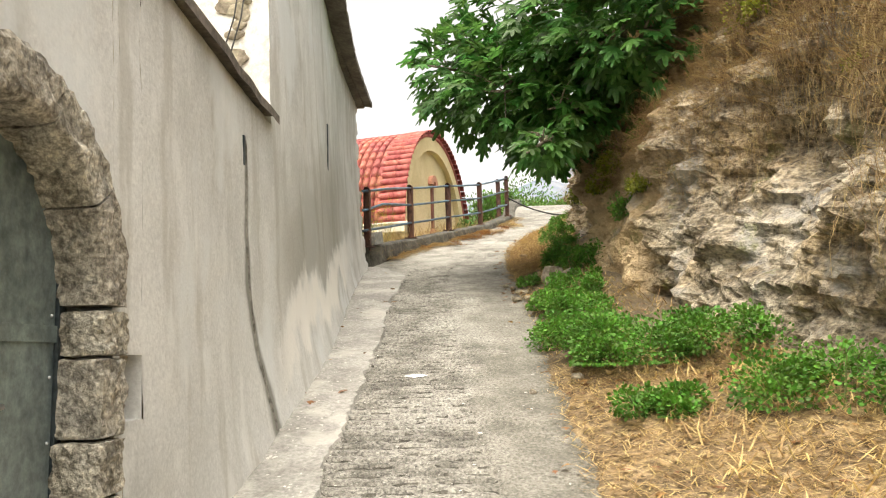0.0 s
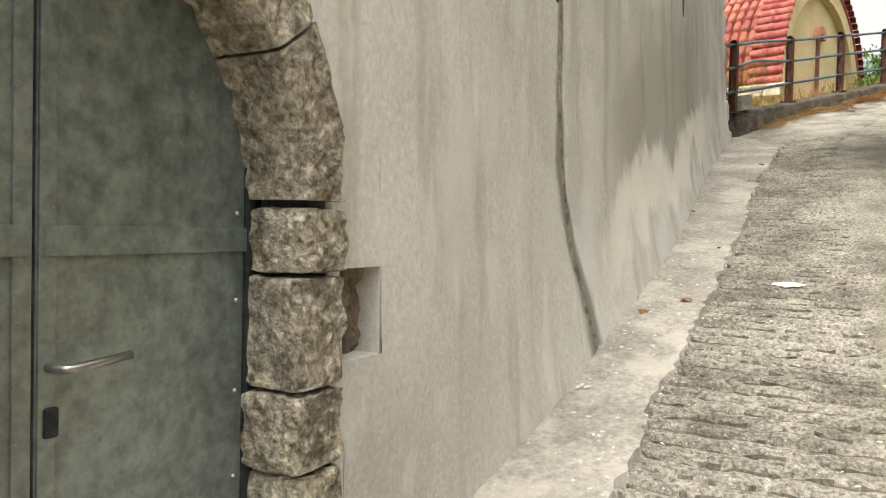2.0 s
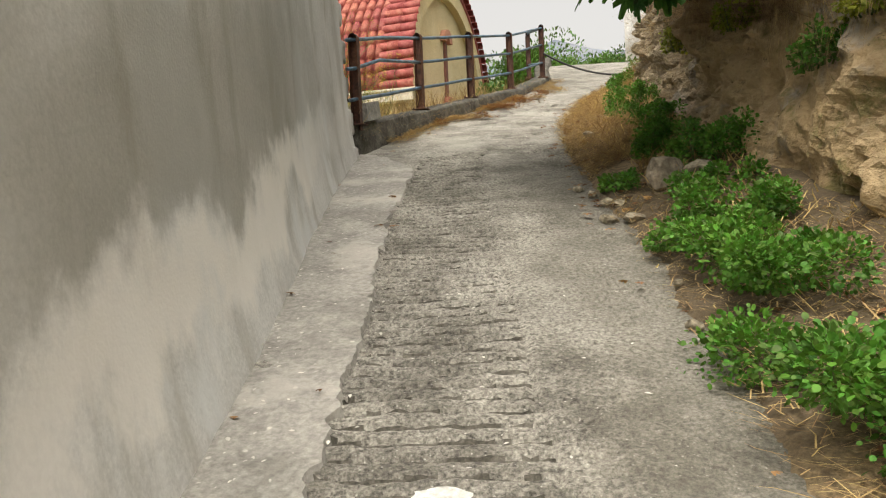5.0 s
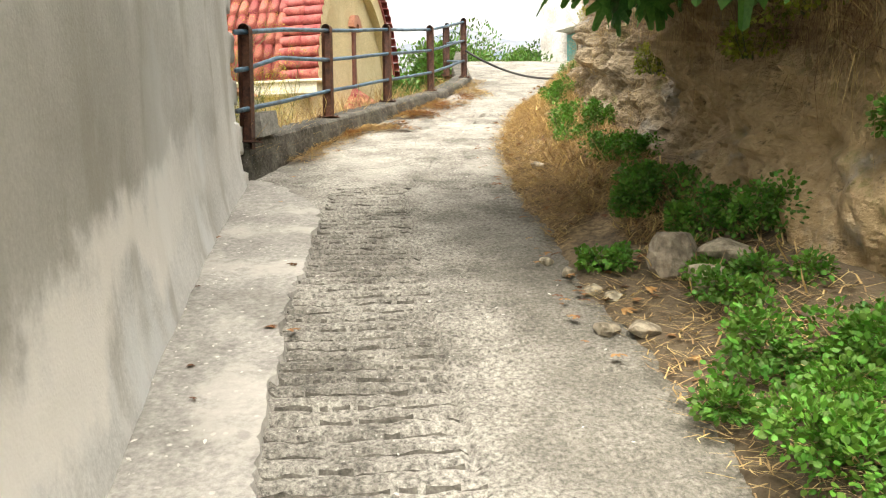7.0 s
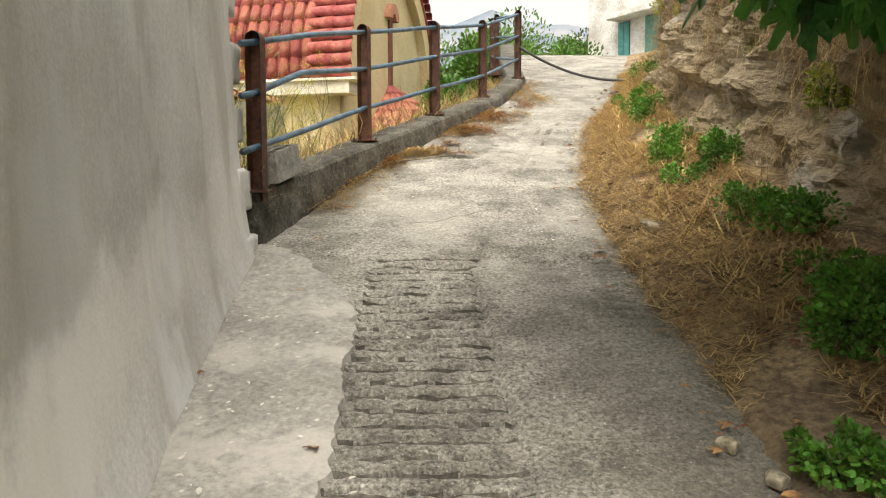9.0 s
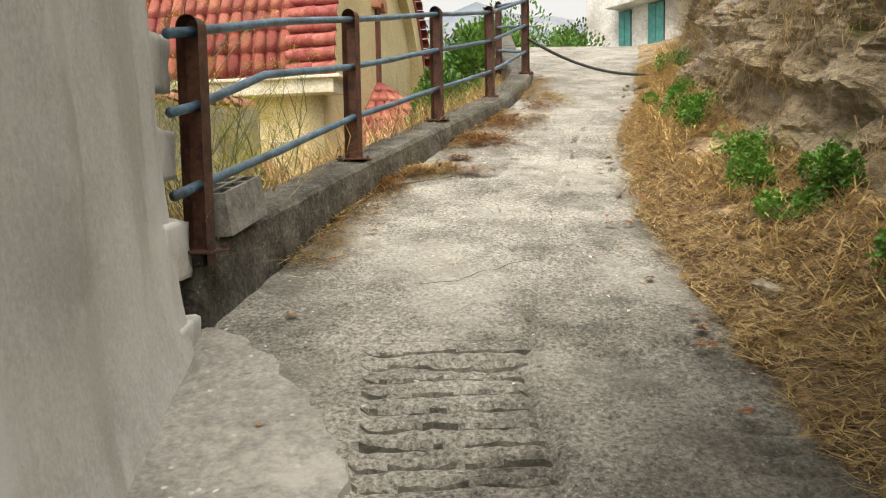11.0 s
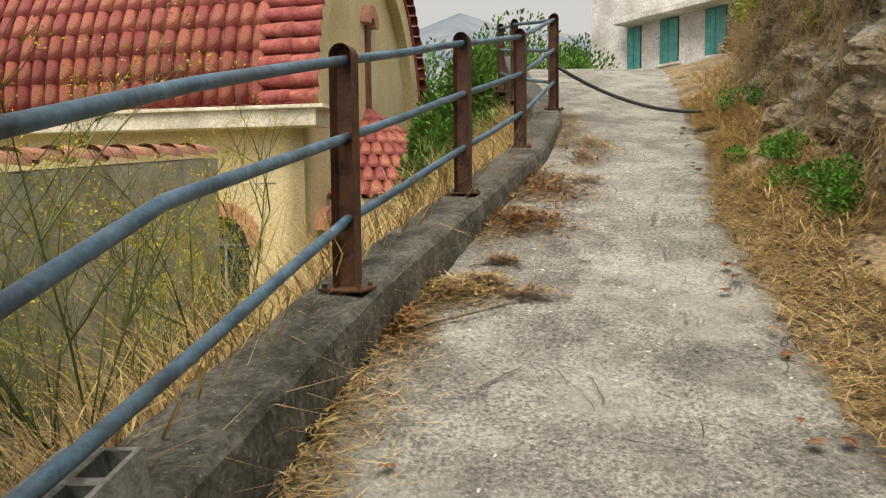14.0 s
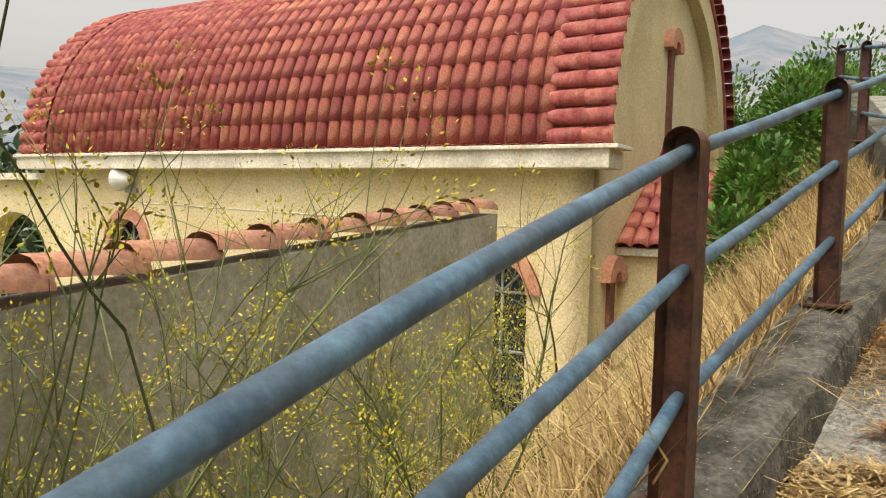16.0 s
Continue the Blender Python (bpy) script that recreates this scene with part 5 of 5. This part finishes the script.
DRIFTS = [(-0.25, 15.59, 0.2, 0.15, 700), (-0.05, 15.71, 0.14, 0.1, 260), (-0.49, 15.23, 0.1, 0.22, 420), (0.34, 16.75, 0.32, 0.28, 900), (0.68, 17.6, 0.3, 0.45, 900), (0.1, 16.02, 0.09, 0.08, 120), (1.44, 19.15, 0.2, 0.5, 500), (1.02, 17.82, 0.16, 0.1, 160), (0.15, 15.55, 0.16, 0.05, 120), (1.2, 18.6, 0.15, 0.4, 300), (-0.8, 14.3, 0.06, 0.5, 250)]
for x, y, rx, ry, n in DRIFTS:
    pile = []
    for _ in range(n):
        u, v = rng.gauss(0, 0.55), rng.gauss(0, 0.55)
        px, py = x + rx * u, y + ry * v
        pile.append((max(px, left_edge(py) + 0.02), py, road_z(py) + 0.012 + 0.05 * rng.random() * math.exp(-(u * u + v * v))))
    blades("straw_drift", pile, STRAW if n % 3 else RUSTLEAF, "drift of orange straw and leaves on the concrete", 40 + n, (0.03, 0.13), 0.8, 0.0045)
tube("dry_stick", [(-0.42, 15.17, road_z(15.17) + 0.03), (-0.2, 15.27, road_z(15.27) + 0.035), (0.05, 15.41, road_z(15.41) + 0.03)], [0.009, 0.008, 0.005], BARK, None, 6, "thin dry stick lying on the concrete", category="stick")

hang = []
for _ in range(66000):
    y = 2.5 + 11 * rng.random() ** 1.15
    h = 1.25 + 3.05 * rng.random() ** 0.6 if y < 9 else 1.2 + 2.6 * rng.random() ** 0.7
    if noise.noise((y * 0.9, h * 0.9, 2)) + 0.25 * noise.noise((y * 4, h * 4, 2)) + 0.25 * (h - 1.9) > -0.2:
        hang.append((cliff_face(y, h) - 0.02 - 0.08 * rng.random(), y, road_z(y) + h))


def hanging(name, spots, seed):
    rg = random.Random(seed)
    vs, fs = [], []
    for p in spots:
        p = Vector(p)
        l = rg.uniform(0.1, 0.5)
        d = Vector((rg.uniform(-0.4, 0.0), rg.uniform(-0.9, 0.7), rg.uniform(-1.0, 0.35))).normalized()
        s = Vector((0.1, 1, 0)) * rg.uniform(0.0025, 0.0055)
        e = p + d * l + Vector((0, 0, -0.3 * l))
        m = p + d * l * 0.5 + Vector((-0.08 * l, 0, 0.08 * l))
        b = len(vs)
        vs += [p - s, p + s, m + s, m - s, e]
        fs += [(b, b + 1, b + 2, b + 3), (b + 3, b + 2, b + 4)]
    mesh_object(name, vs, fs, BRUSH, None, False, "dry brown grass hanging over the rock face", "grass", kind="stuff")


for _ in range(22000):
    y = rng.uniform(13.0, 27)
    h = 0.1 + (cliff_h(y) + 0.2) * rng.random() ** 0.8
    if noise.noise((y * 0.8, h * 1.2, 5)) > (-0.05 if y < 17.5 else -0.35):
        hang.append((cliff_face(y, h) - 0.02 - 0.06 * rng.random(), y, road_z(y) + h))
hanging("hanging_grass", hang, 14)

slope = []
for _ in range(27000):
    y = 13.2 + 10.8 * rng.random() ** 1.25
    x = lerp_table(KERB_EDGE, y) - 0.33 - 2.4 * rng.random() ** 1.3
    slope.append((x, y, slope_z(x, y) - 0.02))
blades("slope_grass", slope, STRAW, "tall dry grass on the slope below the kerb", 15, (0.2, 0.75), 0.22, 0.0035)


def make_fennel(base, height, seed):
    rg = random.Random(seed)
    ob = thing("fennel_plant", "tall wild fennel with yellow flower heads", "plant", "wild fennel by the railing")
    v, f = [], []
    heads = []

    def stem(p, d, l, r, level):
        pts, q, dd = [p], p, d
        for _ in range(4):
            dd = (dd + 0.12 * rand_dir(rg)).normalized()
            q = q + dd * (l / 4)
            pts.append(q)
        a, b = tube_data(pts, [r * (1 - 0.16 * i) for i in range(5)], 4, False)
        base_i = len(v)
        v.extend(a)
        f.extend(tuple(base_i + i for i in k) for k in b)
        if level < 2:
            for _ in range(5 if level == 0 else 4):
                t = rg.randint(1, 4)
                side = (dd + 0.85 * rand_dir(rg) + Vector((0, 0, 0.3))).normalized()
                stem(pts[t], side, l * rg.uniform(0.3, 0.55), r * 0.5, level + 1)
        if level > 0:
            heads.append((pts[-1], dd))

    for _ in range(3):
        lean = Vector((rg.uniform(-0.6, 0.35), rg.uniform(-0.5, 0.35), 1)).normalized()
        stem(Vector(base), lean, height * rg.uniform(0.5, 0.85), 0.0075, 0)
    mesh_object("stem", v, f, STEM, ob, kind="stuff")
    placed = []
    for p, d in heads:
        for _ in range(20):
            o = rand_dir(rg)
            placed.append((p + o * rg.uniform(0.01, 0.045), (o + d).normalized(), rand_dir(rg, 0.6), rg.uniform(0.007, 0.014)))
    leaf_mesh("flower_head", placed, OVAL, FLOWER, ob, kind="stuff")
    return ob


FENNEL = [(-1.75, 13.9, 1.75), (-1.5, 14.4, 1.6), (-1.9, 14.8, 1.9), (-1.35, 15.2, 1.3), (-1.8, 15.6, 1.8), (-1.45, 16.1, 1.5), (-1.75, 16.7, 1.8), (-2.0, 15.2, 2.0), (-1.25, 17.0, 1.3), (-1.6, 17.6, 1.6), (-2.1, 14.2, 1.9), (-1.95, 16.2, 2.0), (-1.6, 14.0, 1.3), (-1.7, 14.6, 1.4), (-1.6, 15.0, 1.2), (-2.15, 15.6, 1.8), (-1.6, 15.9, 1.3), (-1.85, 17.2, 1.7), (-2.0, 17.9, 1.5), (-1.7, 16.4, 1.2)]
for i, (x, y, h) in enumerate(FENNEL):
    make_fennel((x, y, slope_z(x, y) - 0.05), h, 100 + i)


def make_shrub(c, size, n, seed, name="shrub", label="dense green shrub beside the church"):
    return make_bush(name, label, "shrub", c, size, n, TREEGREEN, 0.12, seed, OVAL, "shrubs behind the railing")


for i, (c, s, n) in enumerate([((0.7, 24.6, 3.9), (0.8, 1.2, 2.2), 2600), ((1.5, 26.6, 4.4), (1.2, 1.5, 2.9), 3200), ((2.3, 29.5, 5.0), (1.6, 2.0, 3.3), 3000), ((0.8, 31, 4.5), (2.4, 2.4, 4.4), 3200), ((3.3, 34, 5.6), (2.0, 2.2, 3.0), 2600), ((4.6, 39, 6.2), (2.5, 2.5, 3.6), 2600), ((0.15, 22.6, 3.5), (0.4, 0.5, 1.2), 500)]):
    make_shrub(c, (s[0], s[1], s[2] * 0.88), n * 6, 200 + i)
for i, (x, y, z, s) in enumerate([(-24, 42, 1, 5), (-30, 38, 0, 6), (-20, 50, 1, 6), (-36, 46, 2, 7), (-27, 54, 2, 7), (-12, 52, 0, 5), (-4, 48, 0, 5), (0, 56, 0, 6)]):
    make_bush("far_tree", "dark green tree across the valley", "tree", (x, y, z), (s, s, s), 1400, FARGREEN, 0.75, 300 + i, OVAL, "trees across the valley")


# ---- stones and small litter ----
def make_stone(p, size, seed, mat=RUBBLE, name="stone", label="pale rough stone on the bank", group="stones on the bank"):
    bm = bmesh.new()
    bmesh.ops.create_icosphere(bm, subdivisions=3, radius=1.0)
    off = seed * 3.7
    rs = random.Random(seed)
    cuts = [rand_dir(rs) for _ in range(11)]
    for v in bm.verts:
        c = v.co.copy()
        k = 1 + 0.35 * noise.noise(c * 1.1 + Vector((off, 0, 0))) + 0.12 * noise.noise(c * 3.2 + Vector((0, off, 0)))
        c = c * k
        for cut in cuts:
            over = c.dot(cut) - 0.66
            if over > 0:
                c -= cut * over * 0.92
        v.co = Vector((c.x * size[0], c.y * size[1], c.z * size[2]))
    me_ob = part(name, bm, mat)
    me_ob.matrix_world = pose(*p, 10 * math.sin(off), 8 * math.cos(off), 57 * seed)
    return tagged(me_ob, label, "stone", group)


STONES = [(1.42, 10.2, 0.18, 0.16, 0.17), (1.64, 10.05, 0.19, 0.13, 0.08), (1.46, 9.85, 0.13, 0.12, 0.1), (0.92, 9.7, 0.07, 0.06, 0.05), (1.08, 9.65, 0.1, 0.07, 0.04), (0.99, 10.2, 0.06, 0.05, 0.05), (0.82, 6.2, 0.03, 0.03, 0.025), (1.15, 6.35, 0.09, 0.06, 0.05), (1.0, 7.9, 0.05, 0.04, 0.03), (0.85, 10.7, 0.05, 0.05, 0.035), (0.93, 10.5, 0.07, 0.05, 0.035), (1.25, 13.0, 0.08, 0.06, 0.05), (1.05, 8.4, 0.04, 0.03, 0.02), (1.05, 10.05, 0.05, 0.05, 0.04)]
for i, (x, y, a, b, c) in enumerate(STONES):
    make_stone((x, y, (bank_z(x, y) if x > right_edge(y) else road_z(y)) + c * 0.45), (a, b, c), i + 1)


def dead_leaves(n, seed):
    rg = random.Random(seed)
    placed = []
    for _ in range(n):
        y = rg.uniform(4, 20)
        if rg.random() < 0.93:
            a, b = right_edge(y) - 0.25, cliff_x(y) - 0.1
            x = rg.uniform(a, b)
            z = max(bank_z(x, y), road_z(y)) + 0.02
        else:
            x = left_edge(y) + abs(rg.gauss(0, 0.25)) + 0.03
            z = road_z(y) + 0.03
        w = rg.uniform(0, 6.28)
        placed.append((Vector((x, y, z)), Vector((math.cos(w), math.sin(w), 0.1)), (Vector((0, 0, 1)) + 0.5 * rand_dir(rg)).normalized(), rg.uniform(0.03, 0.08)))
    leaf_mesh("dead_leaves", placed, FIG, DEADLEAF, None, label="curled brown fallen leaves", category="leaves", kind="stuff")


dead_leaves(420, 31)

# chips of mortar and aggregate on the lane
CHIP = material("pale_mortar_chip", (0.5, 0.48, 0.43), (0.68, 0.66, 0.6), 9, 0.95, 0.0, island=0.15)
rg = random.Random(77)
chips = []
for _ in range(520):
    y = rg.uniform(3.5, 13.2) if rg.random() < 0.8 else rg.uniform(13, 18)
    a = left_edge(y)
    x = a + abs(rg.gauss(0, 0.22)) + 0.02 if rg.random() < 0.65 and y < 13 else rg.uniform(a + 0.1, right_edge(y))
    w = rg.uniform(0, 6.28)
    on_apron = y < 11.8 and x < groove_left(y)
    chips.append((Vector((x, y, road_z(y) + (0.028 if on_apron else 0.008))), Vector((math.cos(w), math.sin(w), 0.24 * math.sin(w))), Vector((0, -0.24, 1)), rg.uniform(0.008, 0.03) * (1.6 if rg.random() < 0.12 else 1)))
leaf_mesh("mortar_chips", chips, OVAL, CHIP, None, label="pale chips of mortar strewn on the concrete", category="chips", kind="stuff")

# cracks in the upper lane
CRACK = material("dark_crack", (0.04, 0.037, 0.03), (0.12, 0.11, 0.09), 12, 1.0, 0.0)
vs, fs = [], []
for _ in range(46):
    y = rg.uniform(13.6, 24)
    x = rg.uniform(left_edge(y) + 0.15, right_edge(y) - 0.1)
    w = rg.choice((0.1, 0.2, 1.5, 3.0)) + rg.uniform(-0.4, 0.4)
    wd = rg.uniform(0.0015, 0.004)
    first = True
    for _ in range(rg.randint(6, 22)):
        w += rg.uniform(-0.5, 0.5)
        n = Vector((-math.sin(w), math.cos(w), 0)) * wd * rg.uniform(0.3, 1.4)
        z = road_z(y) + 0.013 + 0.012 * fbm(x * 1.5, y * 1.5)
        vs += [(x - n.x, y - n.y, z - n.y * 0.25), (x + n.x, y + n.y, z + n.y * 0.25)]
        if not first:
            k = len(vs)
            fs.append((k - 4, k - 3, k - 1, k - 2))
        first = False
        x += 0.05 * math.cos(w)
        y += 0.05 * math.sin(w)
mesh_object("lane_cracks", vs, fs, CRACK, None, False, "fine dark cracks in the concrete lane", "cracks", kind="stuff")

# splash of white paint on the lane
bm = bmesh.new()
pts = []
for i in range(22):
    w = 2 * math.pi * i / 22
    r = 0.85 + 0.5 * noise.noise((math.cos(w) * 3, math.sin(w) * 3, 4))
    x, y = -0.03 + 0.105 * r * math.cos(w), 6.75 + 0.055 * r * math.sin(w)
    pts.append(bm.verts.new((x, y, road_z(y) - 0.001)))
bm.faces.new(pts)
tagged(part("paint_splash", bm, WHITEWASH), "splash of white paint on the grooved concrete", "paint")
